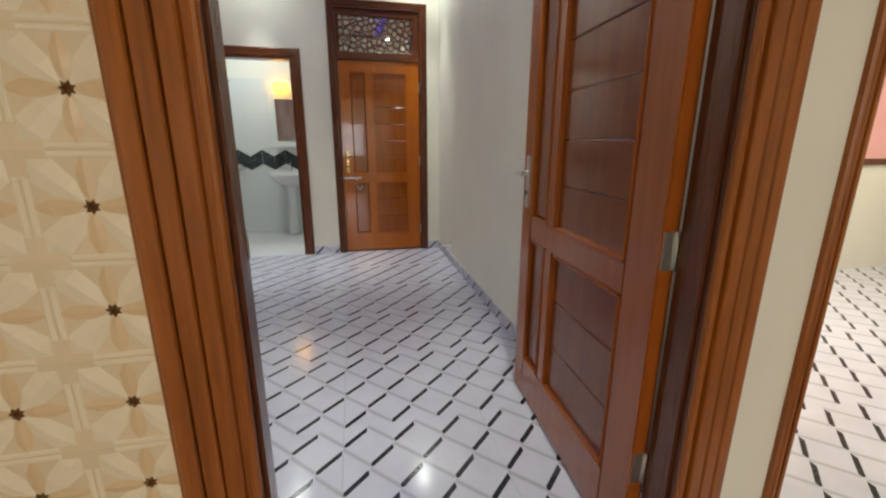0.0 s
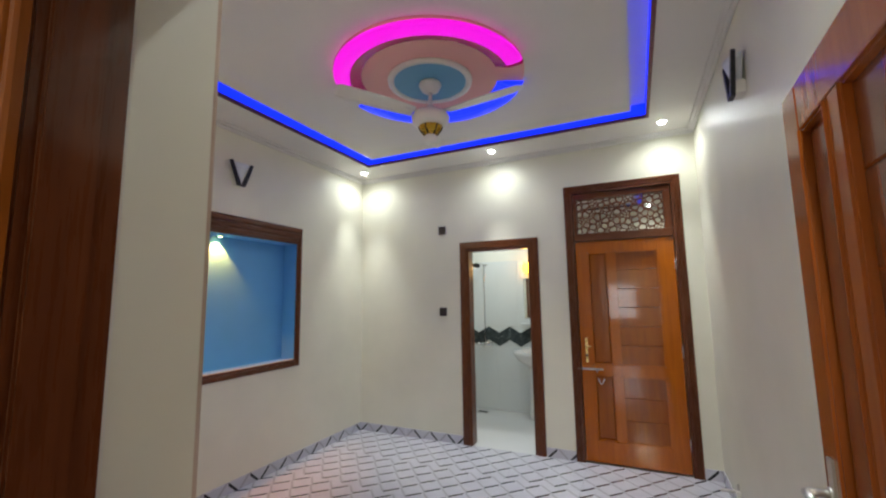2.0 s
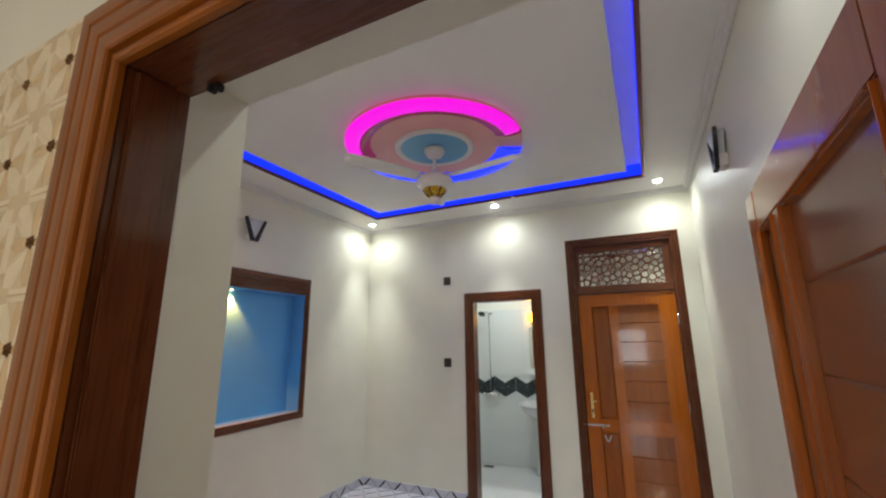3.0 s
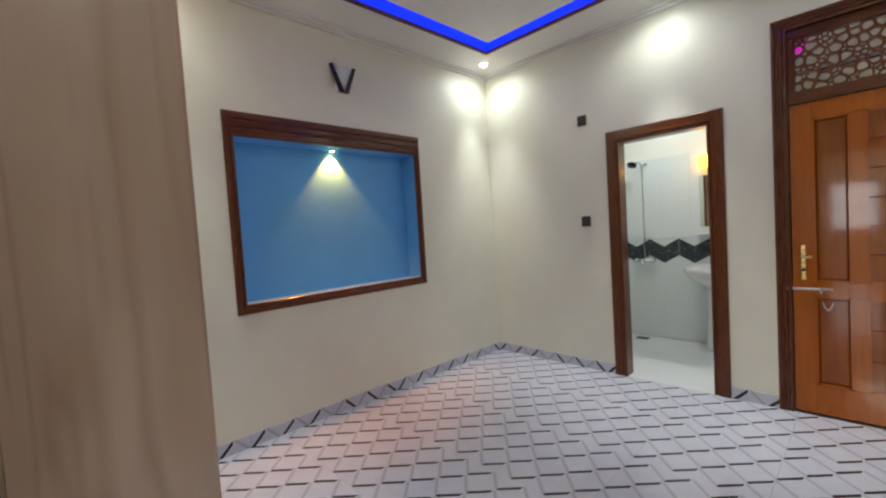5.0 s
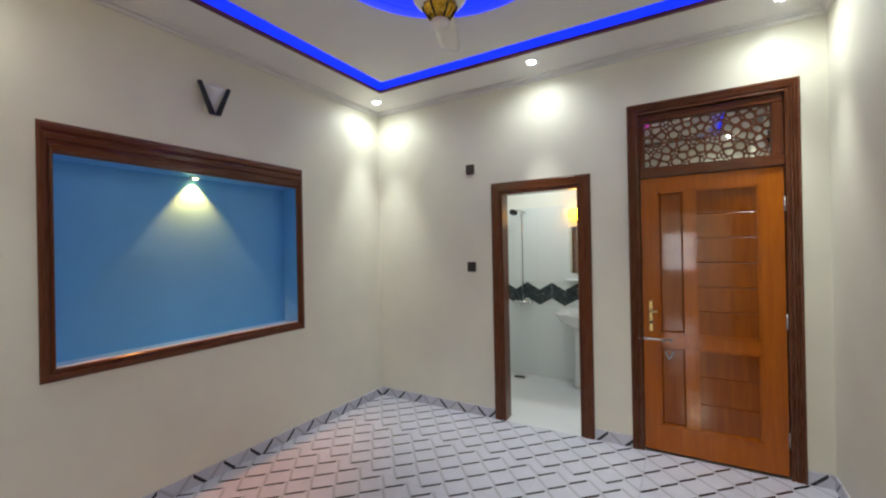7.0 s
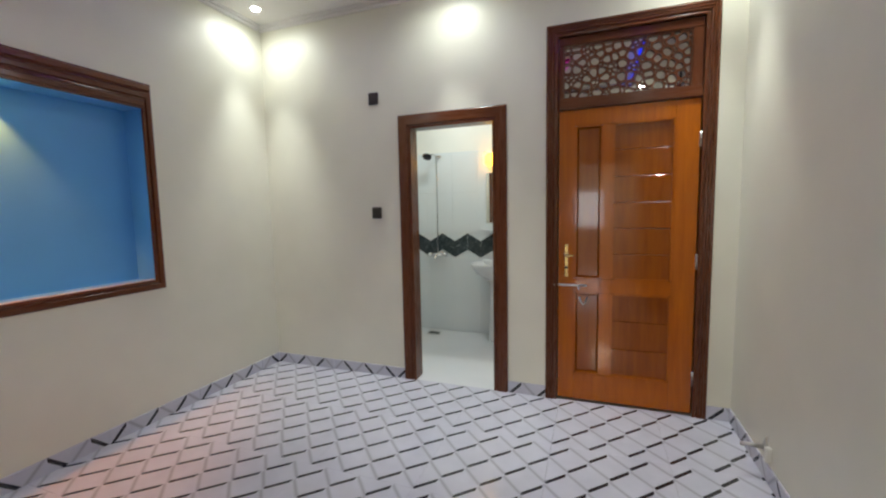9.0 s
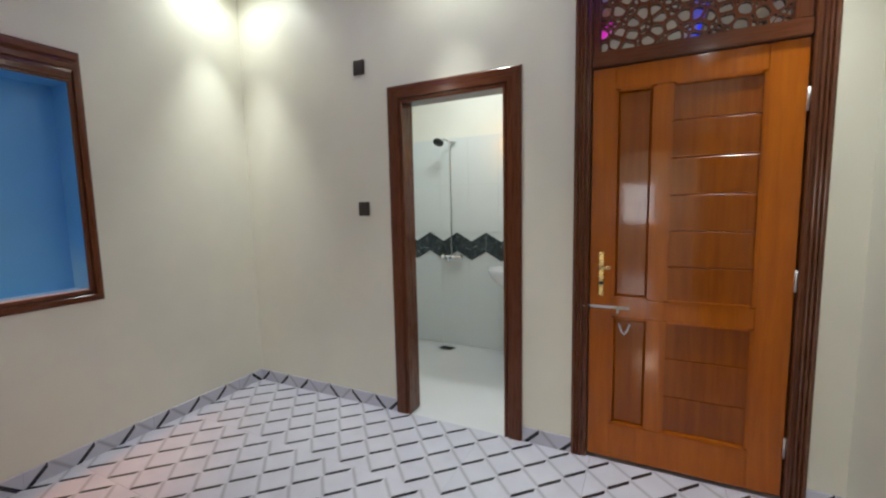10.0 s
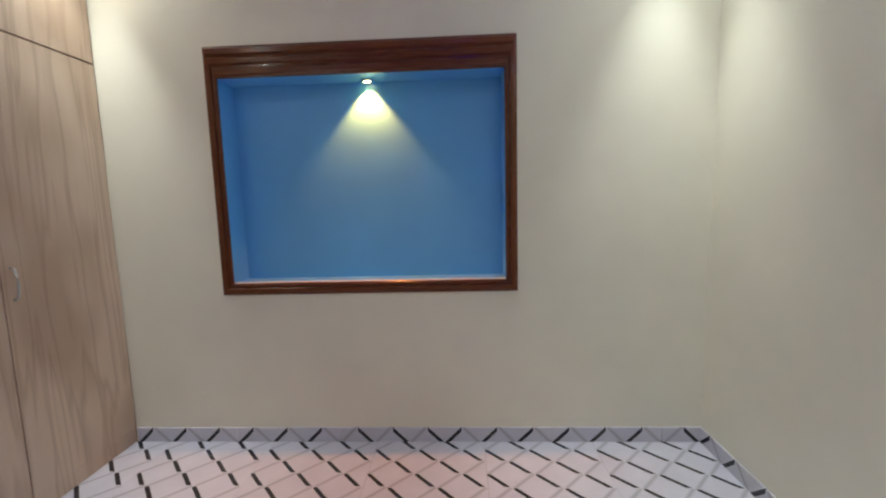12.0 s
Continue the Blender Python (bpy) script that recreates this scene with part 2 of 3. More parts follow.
def loft(a, b, bm=None):
    """A solid between two outlines of as many points."""
    bm = bm or bmesh.new()
    va, vb = [bm.verts.new(p) for p in a], [bm.verts.new(p) for p in b]
    for k in range(len(a)):
        j = (k + 1) % len(a)
        bm.faces.new((va[k], va[j], vb[j], vb[k]))
    bm.faces.new(va)
    bm.faces.new(vb)
    return bm


def thing(name, label, category, group="", m=None, kind=""):
    ob = new(name)
    ob.empty_display_size = 0.1
    if m is not None:
        ob.matrix_world = m
    return tagged(ob, label, category, group, kind)


def structure(name, bm, mat, label, category):
    return tagged(part(name, bm, mat), label, category, "", "structure")


def boxes(*rows):
    bm = bmesh.new()
    for r in rows:
        box(*r, bm=bm)
    return bm


# ---- bedroom shell ----
NT, WT = 4.92, -2.76      # outer faces of the north and west walls
TOP = 3.35
structure("wall_north", boxes((WT, -1.045, NY, NT, FZ - 0.1, TOP), (-1.045, -0.325, NY, NT, 2.10, TOP), (-0.325, 0.10, NY, NT, FZ - 0.1, TOP),
                              (0.10, 1.03, NY, NT, 2.62, TOP), (1.03, EX + 0.12, NY, NT, FZ - 0.1, TOP)), WALL, "cream painted bedroom wall with two doorways", "wall")
structure("wall_west", boxes((WT, WX, -0.2, 2.05, FZ - 0.1, TOP), (WT, WX, 3.68, NY, FZ - 0.1, TOP), (WT, WX, 2.05, 3.68, FZ - 0.1, 0.955), (WT, WX, 2.05, 3.68, 2.16, TOP)),
          WALL, "cream painted wall with a recessed niche", "wall")
structure("wall_east", boxes((EX, EX + 0.12, 0.81, NY, FZ - 0.1, TOP)), WALL, "plain cream painted bedroom wall", "wall")
structure("wall_south", boxes((WX, -0.088, 0.812, SY, FZ - 0.1, TOP), (-0.088, EX, 0.812, SY, 2.25, TOP)), WALL, "cream painted wall round the bedroom entrance", "wall")

# ceiling: a lower rim with a raised tray
TX0, TX1, TY0, TY1 = -2.06, 0.86, 1.53, 4.32
TZ, GW = CZ + 0.02, 0.13      # underside of the hung centre panel, width of the groove round it
structure("ceiling", boxes((WX, TX0, SY, NY, CZ, CZ + 0.12), (TX1, EX, SY, NY, CZ, CZ + 0.12), (TX0, TX1, TY1, NY, CZ, CZ + 0.12), (TX0, TX1, SY, TY0, CZ, CZ + 0.12),
                           (TX0 + GW, TX1 - GW, TY0 + GW, TY1 - GW, TZ, CZ + 0.12), (WX, EX, SY, NY, CZ + 0.124, CZ + 0.2)), CEIL, "white plaster tray ceiling with lowered rim", "ceiling")
cove = thing("cove_light", "blue lit strip round the raised ceiling tray", "cove light")
E = 0.012
for x0, x1, y0, y1 in ((TX0, TX1, TY1 - E, TY1), (TX0, TX0 + E, TY0, TY1 - E), (TX1 - E, TX1, TY0, TY1 - E)):
    part("light_strip", box(x0, x1, y0, y1, CZ + 0.016, CZ + 0.118), LED_B, cove)
for x0, x1, y0, y1 in ((TX0 - 0.012, TX1 + 0.012, TY1 - 0.014, TY1 + 0.012), (TX0 - 0.012, TX1 + 0.012, TY0 - 0.012, TY0 + 0.014),
                       (TX0 - 0.012, TX0 + 0.014, TY0 + 0.014, TY1 - 0.014), (TX1 - 0.014, TX1 + 0.012, TY0 + 0.014, TY1 - 0.014)):
    part("edge_trim", box(x0, x1, y0, y1, CZ - 0.012, CZ + 0.014, 0.003), TRIMR, cove, "thin maroon edge trim")

# cornice round the top of the walls
bm = bmesh.new()
for x0, x1, y0, y1, w in ((WX, EX, NY - 0.05, NY, 0), (WX, WX + 0.05, SY, NY - 0.05, 1), (EX - 0.05, EX, SY, NY - 0.05, 2)):
    box(x0, x1, y0, y1, CZ - 0.022, CZ, 0.006, bm)
    s = 0.024
    box(x0, x1 - (s if w == 1 else 0), y0 + (s if w == 0 else 0), y1, CZ - 0.048, CZ - 0.023, 0.006, bm) if w != 2 else box(x0 + s, x1, y0, y1, CZ - 0.048, CZ - 0.023, 0.006, bm)
structure("trim_cornice", bm, CEIL, "stepped white plaster cornice", "cornice")

# floor slabs (the tiles are laid at the end)
structure("floor", boxes((WT, EX + 0.12, 0.685, NT, FZ - 0.15, FZ - 0.010)), GROUT, "white polished tiles printed with black bars", "floor")

# ---- frames, doors ----


def casing_piece(a, b, fa, fb, profile, mat, parent, name="frame_side"):
    """A moulded strip between the points a and b of an opening, its profile run outwards along fa and fb."""
    A = [Vector(a) + Vector(fa) * u + Vector((0, -1, 0)) * d for u, d in profile]
    B = [Vector(b) + Vector(fb) * u + Vector((0, -1, 0)) * d for u, d in profile]
    return part(name, loft(A, B), mat, parent)


def moulding(width, proud, grooves=2):
    """A moulded profile: an inner bead, a deep step, flat strips parted by narrow grooves; outward offset and depth."""
    pts = [(0, 0), (0, proud * 0.5), (0.003, proud * 0.72), (0.009, proud * 0.8), (0.015, proud * 0.72), (0.018, proud * 0.3), (0.026, proud * 0.3)]
    n, start = grooves + 1, 0.028
    step = (width - start - 0.003) / n
    for i in range(n):
        u0, u1 = start + step * i, start + step * (i + 1) - 0.004
        pts += [(u0, proud * 0.8), (u0 + 0.003, proud * 0.97), (0.5 * (u0 + u1), proud), (u1 - 0.003, proud * 0.97), (u1, proud * 0.8)]
        if i < n - 1:
            pts += [(u1 + 0.001, proud * 0.4), (u1 + 0.003, proud * 0.4)]
    return pts + [(width, proud * 0.6), (width, 0)]


def door_frame(name, x0, x1, z1, y, depth, width, proud, mat, label, jamb=None, head=None, grooves=2):
    """A moulded casing on the wall face y, with jambs going back by depth."""
    fr = thing(name, label, "door frame", kind="structure")
    across = FRAME_X if mat is FRAME else CASING_X
    pr = moulding(width, proud, grooves)
    hp = pr if head is None else moulding(head, proud, grooves)
    k = (head or width) / width
    casing_piece((x0, y, FZ), (x0, y, z1), (-1, 0, 0), (-1, 0, k), pr, mat, fr)
    casing_piece((x1, y, FZ), (x1, y, z1), (1, 0, 0), (1, 0, k), pr, mat, fr)
    A = [Vector((x0 - u, y - d, z1 + u * k)) for u, d in pr]
    B = [Vector((x1 + u, y - d, z1 + u * k)) for u, d in pr]
    part("frame_head", loft(A, B), across, fr)
    j, t = jamb or mat, 0.03
    part("jamb", box(x0 - t, x0 - 0.002, y + 0.002, y + depth, FZ, z1 + t, 0.002), j, fr)
    part("jamb", box(x1 + 0.002, x1 + t, y + 0.002, y + depth, FZ, z1 + t, 0.002), j, fr)
    part("jamb_head", box(x0 - 0.001, x1 + 0.001, y + 0.002, y + depth, z1 + 0.002, z1 + t, 0.002), FRAME_X if j is FRAME else across, fr)
    return fr


def panel_board(x0, x1, z0, z1, r, t, margin, rise):
    """A board with both faces raised inside a sloping margin."""
    bm = bmesh.new()
    depths = ((margin, r - 0.004), (0.0, r - 0.004 + rise), (0.0, t - r + 0.004 - rise), (margin, t - r + 0.004))
    rings = [[bm.verts.new((x, y, z)) for x, z in ((x0 + e, z0 + e), (x1 - e, z0 + e), (x1 - e, z1 - e), (x0 + e, z1 - e))] for e, y in depths]
    for p, q in zip(rings, rings[1:]):
        for k in range(4):
            bm.faces.new((p[k], p[(k + 1) % 4], q[(k + 1) % 4], q[k]))
    bm.faces.new(rings[0])
    bm.faces.new(rings[-1])
    return bm


def door_leaf(name, w, h, mat, panel, label, m, kind="structure"):
    """A panelled leaf: local x from the lock edge to the hinge edge, its face towards -y."""
    d = thing(name, label, "door", kind=kind, m=m)
    T, R = 0.046, 0.019
    c0, c1, c2, c3 = 0.112, 0.295, 0.360, w - 0.14
    z = (0, 0.20, 0.81, 0.908, h - 0.112, h)
    for x0, x1 in ((0, c0), (c3, w)):
        part("stile", box(x0, x1, 0, T, 0, h, 0.004), mat, d)
    for z0, z1 in ((z[0], z[1]), (z[2], z[3]), (z[4], z[5])):
        part("rail", box(c0 + 0.0005, c3 - 0.0005, 0.001, T - 0.001, z0, z1, 0.003), mat, d)
    for z0, z1 in ((z[1], z[2]), (z[3], z[4])):
        part("mullion", box(c1, c2, 0.0012, T - 0.001, z0 + 0.0005, z1 - 0.0005, 0.003), mat, d)
        for x0, x1, n in ((c0, c1, 1), (c2, c3, 6 if z1 - z0 > 0.8 else 3)):
            for i in range(n):
                a, b = z0 + (z1 - z0) * i / n, z0 + (z1 - z0) * (i + 1) / n
                part("panel", panel_board(x0 + 0.001, x1 - 0.001, a + 0.0006, b - 0.0006, R, T, 0.024 if n == 1 else 0.004, 0.009 if n == 1 else 0.003), panel, d)
            bead = bmesh.new()
            r = 0.014
            for q in ((x0, x0 + r, z0, z1), (x1 - r, x1, z0, z1), (x0 + r, x1 - r, z0, z0 + r), (x0 + r, x1 - r, z1 - r, z1)):
                box(q[0], q[1], -0.005, R + 0.002, q[2], q[3], 0.006, bead)
            part("bead", bead, mat, d)
    return d


def lever_handle(parent, x, z, y, mat, side=1, half=0.02, out=-1):
    """A long plate with a lever and a key cylinder on the face y, standing out along out."""
    h = part("handle_plate", box(x - half, x + half, min(y, y + 0.006 * out), max(y, y + 0.006 * out), z - 0.12, z + 0.12, 0.003), mat, parent, "polished metal lever handle plate")
    path = ((0, 0), (0, 0.045), (0.012, 0.054), (0.11, 0.052))
    part("lever", tube([(x + side * a, y + out * b, z + 0.04) for a, b in path], 0.009), mat, h, smooth=True)
    part("rose", lathe([(0.0, 0.0), (0.017, 0.0), (0.015, 0.007), (0, 0.008)], 16), mat, h, smooth=True).matrix_local = pose(x, y + out * 0.006, z + 0.04, 90 * -out)
    part("key_cylinder", lathe([(0.0, 0.0), (0.011, 0.0), (0.011, 0.006), (0, 0.006)], 12), BLACK, h).matrix_local = pose(x, y + out * 0.004, z - 0.05, 90 * -out)
    return h


# bathroom doorway
door_frame("door_frame_bath", -1.018, -0.345, 2.077, NY, 0.125, 0.110, 0.018, FRAME, "dark varnished wooden frame of the bathroom doorway", grooves=0)

# wooden door with transom
DX0, DX1 = 0.140, 1.020
fr = door_frame("door_frame_transom", DX0 - 0.005, DX1 + 0.005, 2.60, NY, 0.115, 0.082, 0.02, FRAME, "dark wooden door frame with carved transom light", grooves=2)
part("transom_rail", box(DX0 - 0.003, DX1 + 0.003, NY - 0.004, NY + 0.08, 2.105, 2.180, 0.006), FRAME_X, fr)
part("transom_head", box(DX0 - 0.003, DX1 + 0.003, NY + 0.012, NY + 0.08, 2.540, 2.598, 0.006), FRAME_X, fr)
for x0, x1 in ((DX0 - 0.003, DX0 + 0.028), (DX1 - 0.060, DX1 + 0.003)):
    part("transom_side", box(x0, x1, NY + 0.012, NY + 0.08, 2.182, 2.538, 0.004), FRAME, fr)
part("pane", box(DX0 + 0.026, DX1 - 0.058, NY + 0.05, NY + 0.056, 2.181, 2.539), GLASSY, fr, "reflective dark glass pane")


def lattice(x0, x1, z0, z1, y0, y1, seed):
    """Pebble-shaped openings cut in a thin board."""
    rng = random.Random(seed)
    pts = []
    for _ in range(6000):
        p = (rng.uniform(x0, x1), rng.uniform(z0, z1), rng.choice((0.026, 0.044, 0.046)))
        if all((p[0] - q[0]) ** 2 + (p[1] - q[1]) ** 2 > (0.5 * (p[2] + q[2])) ** 2 for q in pts):
            pts.append(p)
    bm = bmesh.new()
    for i, (px, pz, pr) in enumerate(pts):
        poly = [(x0, z0), (x1, z0), (x1, z1), (x0, z1)]
        for j, (qx, qz, qr) in enumerate(pts):
            if i == j or (px - qx) ** 2 + (pz - qz) ** 2 > 0.03:
                continue
            dx, dz = qx - px, qz - pz
            L = dx * dx + dz * dz
            cut = (L + pr * pr - qr * qr * 1.0) / 2
            out = []
            for k in range(len(poly)):
                a, b = poly[k - 1], poly[k]
                sa = (a[0] - px) * dx + (a[1] - pz) * dz - cut
                sb = (b[0] - px) * dx + (b[1] - pz) * dz - cut
                if (sa > 0) != (sb > 0):
                    f = sa / (sa - sb)
                    out.append((a[0] + (b[0] - a[0]) * f, a[1] + (b[1] - a[1]) * f))
                if sb <= 0:
                    out.append(b)
            poly = out
            if len(poly) < 3:
                break
        if len(poly) < 3:
            continue
        cx, cz = sum(p[0] for p in poly) / len(poly), sum(p[1] for p in poly) / len(poly)
        ring = []
        for k in range(len(poly)):
            a, b = poly[k], poly[(k + 1) % len(poly)]
            for f in (0.0, 0.25, 0.5, 0.75):
                ring.append((a[0] + (b[0] - a[0]) * f, a[1] + (b[1] - a[1]) * f, 0.70 if f == 0 else (0.76 if f != 0.5 else 0.78)))
        if max(abs(p[0] - cx) + abs(p[1] - cz) for p in ring) < 0.006:
            continue
        o = [bm.verts.new((p[0], y0, p[1])) for p in ring]
        n = [bm.verts.new((cx + (p[0] - cx) * p[2], y0, cz + (p[1] - cz) * p[2])) for p in ring]
        r = [bm.verts.new((cx + (p[0] - cx) * p[2], y1, cz + (p[1] - cz) * p[2])) for p in ring]
        for k in range(len(ring)):
            j = (k + 1) % len(ring)
            bm.faces.new((o[k], o[j], n[j], n[k]))
            bm.faces.new((n[k], n[j], r[j], r[k]))
    return bm


part("lattice", lattice(DX0 + 0.029, DX1 - 0.061, 2.183, 2.537, NY + 0.032, NY + 0.047, 5), FRAME, fr, "dark carved pebble-pattern lattice")

leaf = door_leaf("door_amber", DX1 - DX0, 2.108, DOORW, DOORP, "closed amber varnished panelled wooden door", pose(DX0, NY + 0.012, FZ + 0.012))
lever_handle(leaf, 0.058, 1.04, 0.0, BRASS, 0.45, 0.013)
bolt = part("tower_bolt", box(-0.03, 0.20, -0.010, -0.004, 0.852, 0.868, 0.002), STEEL, leaf, "steel tower bolt across the lock stile")
part("bolt_rod", tube([(-0.06, -0.014, 0.86), (0.19, -0.014, 0.86)], 0.006), STEEL, bolt, smooth=True)
part("bolt_knob", tube([(0.145, -0.014, 0.86), (0.145, -0.04, 0.84)], 0.006), STEEL, bolt, smooth=True)
part("coat_hook", tube([(0.15, -0.002, 0.775), (0.165, -0.012, 0.735), (0.178, -0.02, 0.722), (0.19, -0.012, 0.735), (0.205, -0.002, 0.775)], 0.005), STEEL, leaf, smooth=True)
for hz in (0.25, 1.05, 1.85):
    part("hinge", tube([(DX1 - DX0 + 0.002, -0.005, hz - 0.05), (DX1 - DX0 + 0.002, -0.005, hz + 0.05)], 0.007), STEEL, leaf, smooth=True)

# added backing, out of view, keeps outside light from the door gaps
structure("wall_behind_door", boxes((0.05, EX + 0.12, NT + 0.004, NT + 0.1, FZ - 0.1, TOP)), HALLP, "unseen backing that blocks off the doorway behind the closed door", "wall")

# entrance of the bedroom
HY = 0.685
door_frame("door_frame_entry", 0.050, 1.040, 2.10, HY, 0.107, 0.140, 0.02, CASING, "moulded reddish wooden frame of the bedroom entrance", jamb=FRAME, grooves=2)
entry = door_leaf("door_entry", 1.0, 2.06, ENTRY, ENTRYP, "open dark mahogany panelled bedroom door", pose(1.052, 1.800, FZ + 0.012, 0, 0, -93.0))
lever_handle(entry, 0.058, 1.07, 0.0, STEEL, 0.5)
lever_handle(entry, 0.058, 1.07, 0.046, STEEL, 0.8, 0.02, 1)
for hz in (0.33, 0.98, 1.80):
    h = part("hinge", box(0.9985, 1.0015, 0.004, 0.036, hz - 0.05, hz + 0.05, 0.0005), STEEL, entry, "steel butt hinge")
    part("hinge_pin", tube([(1.004, 0.040, hz - 0.05), (1.004, 0.040, hz + 0.05)], 0.006), STEEL, h, smooth=True)
st = thing("strike_plate", "worn steel strike plate let into the door jamb", "strike plate")
part("plate", box(0.0485, 0.0505, 0.768, 0.782, 0.99, 1.09, 0.001), PLATE, st)
part("strike_lip", box(0.0508, 0.053, 0.778, 0.788, 1.01, 1.06, 0.001), STEEL, st)
fr_stop = bpy.data.objects["door_frame_entry"]
for q in (0.0485, 1.0325):
    part("door_stop", box(q, q + 0.009, 0.700, 0.760, FZ + 0.003, 2.098, 0.003), FRAME, fr_stop)
hc = thing("door_catch", "small black metal door catch under the frame head", "door catch", m=pose(0.13, 0.780, 2.100))
part("clip", box(-0.014, -0.004, -0.004, 0.012, -0.012, 0, 0.002), BLACK, hc)
part("clip", box(0.004, 0.014, -0.004, 0.012, -0.014, 0, 0.002), BLACK, hc)

# ---- niche ----
niche = thing("wall_niche", "deep blue painted wall niche in a dark wooden frame", "niche")
NI = (2.066, 3.666, 0.972, 2.137)
XB = -2.66
part("back_panel", box(XB - 0.01, XB, NI[0] - 0.012, NI[1] + 0.012, NI[2] - 0.012, NI[3] + 0.02), BLUEP, niche)
part("side_lining", box(XB, WX, NI[0] - 0.012, NI[0], NI[2], NI[3]), BLUEP, niche)
part("side_lining", box(XB, WX, NI[1], NI[1] + 0.012, NI[2], NI[3]), BLUEP, niche)
part("top_lining", box(XB, WX, NI[0] - 0.012, NI[1] + 0.012, NI[3], NI[3] + 0.02), BLUEP, niche)
part("sill", box(XB, WX, NI[0] - 0.012, NI[1] + 0.012, NI[2] - 0.012, NI[2]), BLUEP, niche)
part("sill_edge", box(WX - 0.028, WX, NI[0], NI[1], NI[2] + 0.0005, NI[2] + 0.005, 0.001), WHITEP, niche, "thin white sill edge")


def yz_piece(a, b, oa, ob_, profile, name, parent):
    A = [Vector((WX + d, a[0] + oa[0] * u, a[1] + oa[1] * u)) for u, d in profile]
    B = [Vector((WX + d, b[0] + ob_[0] * u, b[1] + ob_[1] * u)) for u, d in profile]
    part(name, loft(A, B), FRAME if name == "frame_side" else FRAME_Y, parent)


pw = moulding(0.066, 0.018, 0)
kt = 0.171 / 0.066
yz_piece((NI[0], NI[2]), (NI[0], NI[3]), (-1, -1), (-1, kt), pw, "frame_side", niche)
yz_piece((NI[1], NI[2]), (NI[1], NI[3]), (1, -1), (1, kt), pw, "frame_side", niche)
yz_piece((NI[0], NI[2]), (NI[1], NI[2]), (-1, -1), (1, -1), pw, "frame_sill", niche)
pt = [(0, 0), (0, 0.014)] + [(u, d) for u0 in (0.004, 0.026, 0.046) for u, d in ((u0, 0.014), (u0 + 0.003, 0.024), (u0 + 0.014, 0.024), (u0 + 0.017, 0.015))] + [(0.066, 0.012), (0.066, 0)]
yz_piece((NI[0], NI[3]), (NI[1], NI[3]), (-1, kt), (1, kt), pt, "frame_head", niche)
sl = thing("niche_spotlight", "small warm spotlight under the top of the niche", "spotlight", m=pose(-2.615, 2.885, 2.137))
part("trim_ring", lathe([(0.0, 0.0), (0.038, 0.0), (0.038, -0.006), (0.026, -0.012), (0.026, -0.004), (0, -0.004)], 24), CHROME, sl, smooth=True)
part("lens", lathe([(0.0, -0.012), (0.016, -0.011), (0.025, -0.006), (0.025, -0.0045), (0, -0.0045)], 20), BULBN, sl, "glowing warm lens", True)

# ---- ceiling lights, rose and fan ----
first = None
for sx, sy in SPOTS:
    if first is None:
        first = thing("downlight", "round recessed white downlight, lit", "downlight", "ceiling downlights", pose(sx, sy, CZ))
        part("trim_ring", lathe([(0.034, 0.0), (0.052, 0.0), (0.05, -0.006), (0.04, -0.009), (0.034, -0.004), (0.034, 0.0)], 28), WHITEP, first, smooth=True)
        part("lens", lathe([(0.0, -0.020), (0.018, -0.018), (0.030, -0.010), (0.033, -0.003), (0.033, -0.0005), (0, -0.0005)], 24), BULB, first, "glowing cool white lens", True)
    else:
        copy_thing(first, pose(sx, sy, CZ))

RC = (-0.562, 2.955)
rose = thing("ceiling_rose", "round pink ceiling rose with magenta and blue lit ring", "ceiling rose", m=pose(RC[0], RC[1], TZ))
part("disc", lathe([(0, -0.001), (0.662, -0.001), (0.662, -0.020), (0.652, -0.026), (0, -0.026)], 72), PINKP, rose, "pink painted plaster disc")
ringp = [(0.560, -0.027), (0.560, -0.053), (0.572, -0.056), (0.60, -0.056), (0.645, -0.052), (0.664, -0.044), (0.669, -0.034), (0.669, -0.027)]
lipp = [(0.480, -0.0268), (0.484, -0.030), (0.548, -0.050), (0.5595, -0.053), (0.5595, -0.0268)]
for tone, glowing, rim, a0, a1 in (("magenta", LED_M, MAG_SHADE, 193, 360), ("blue", LED_B, LED_B, 28, 172)):
    seg = part(tone + "_panel", lathe(ringp, 60, a0=a0, a1=a1), glowing, rose, "glowing " + tone + " ring segment", True)
    part("inner_lip", lathe(lipp, 60, a0=a0, a1=a1), rim, seg, "", True)
    for e in (a0 - 2.9, a1 + 0.1):
        part("end_cap", lathe(lipp[:3] + ringp[1:], 2, a0=e, a1=e + 2.8), rim, seg)
part("blue_disc", lathe([(0, -0.0265), (0.255, -0.0265), (0.255, -0.038), (0, -0.040)], 48), SKYP, rose, "light blue painted centre")
part("rim", lathe([(0.256, -0.0265), (0.302, -0.0265), (0.298, -0.043), (0.283, -0.050), (0.265, -0.048), (0.256, -0.038), (0.256, -0.0265)], 48), WHITEP, rose, "white moulded rim", True)

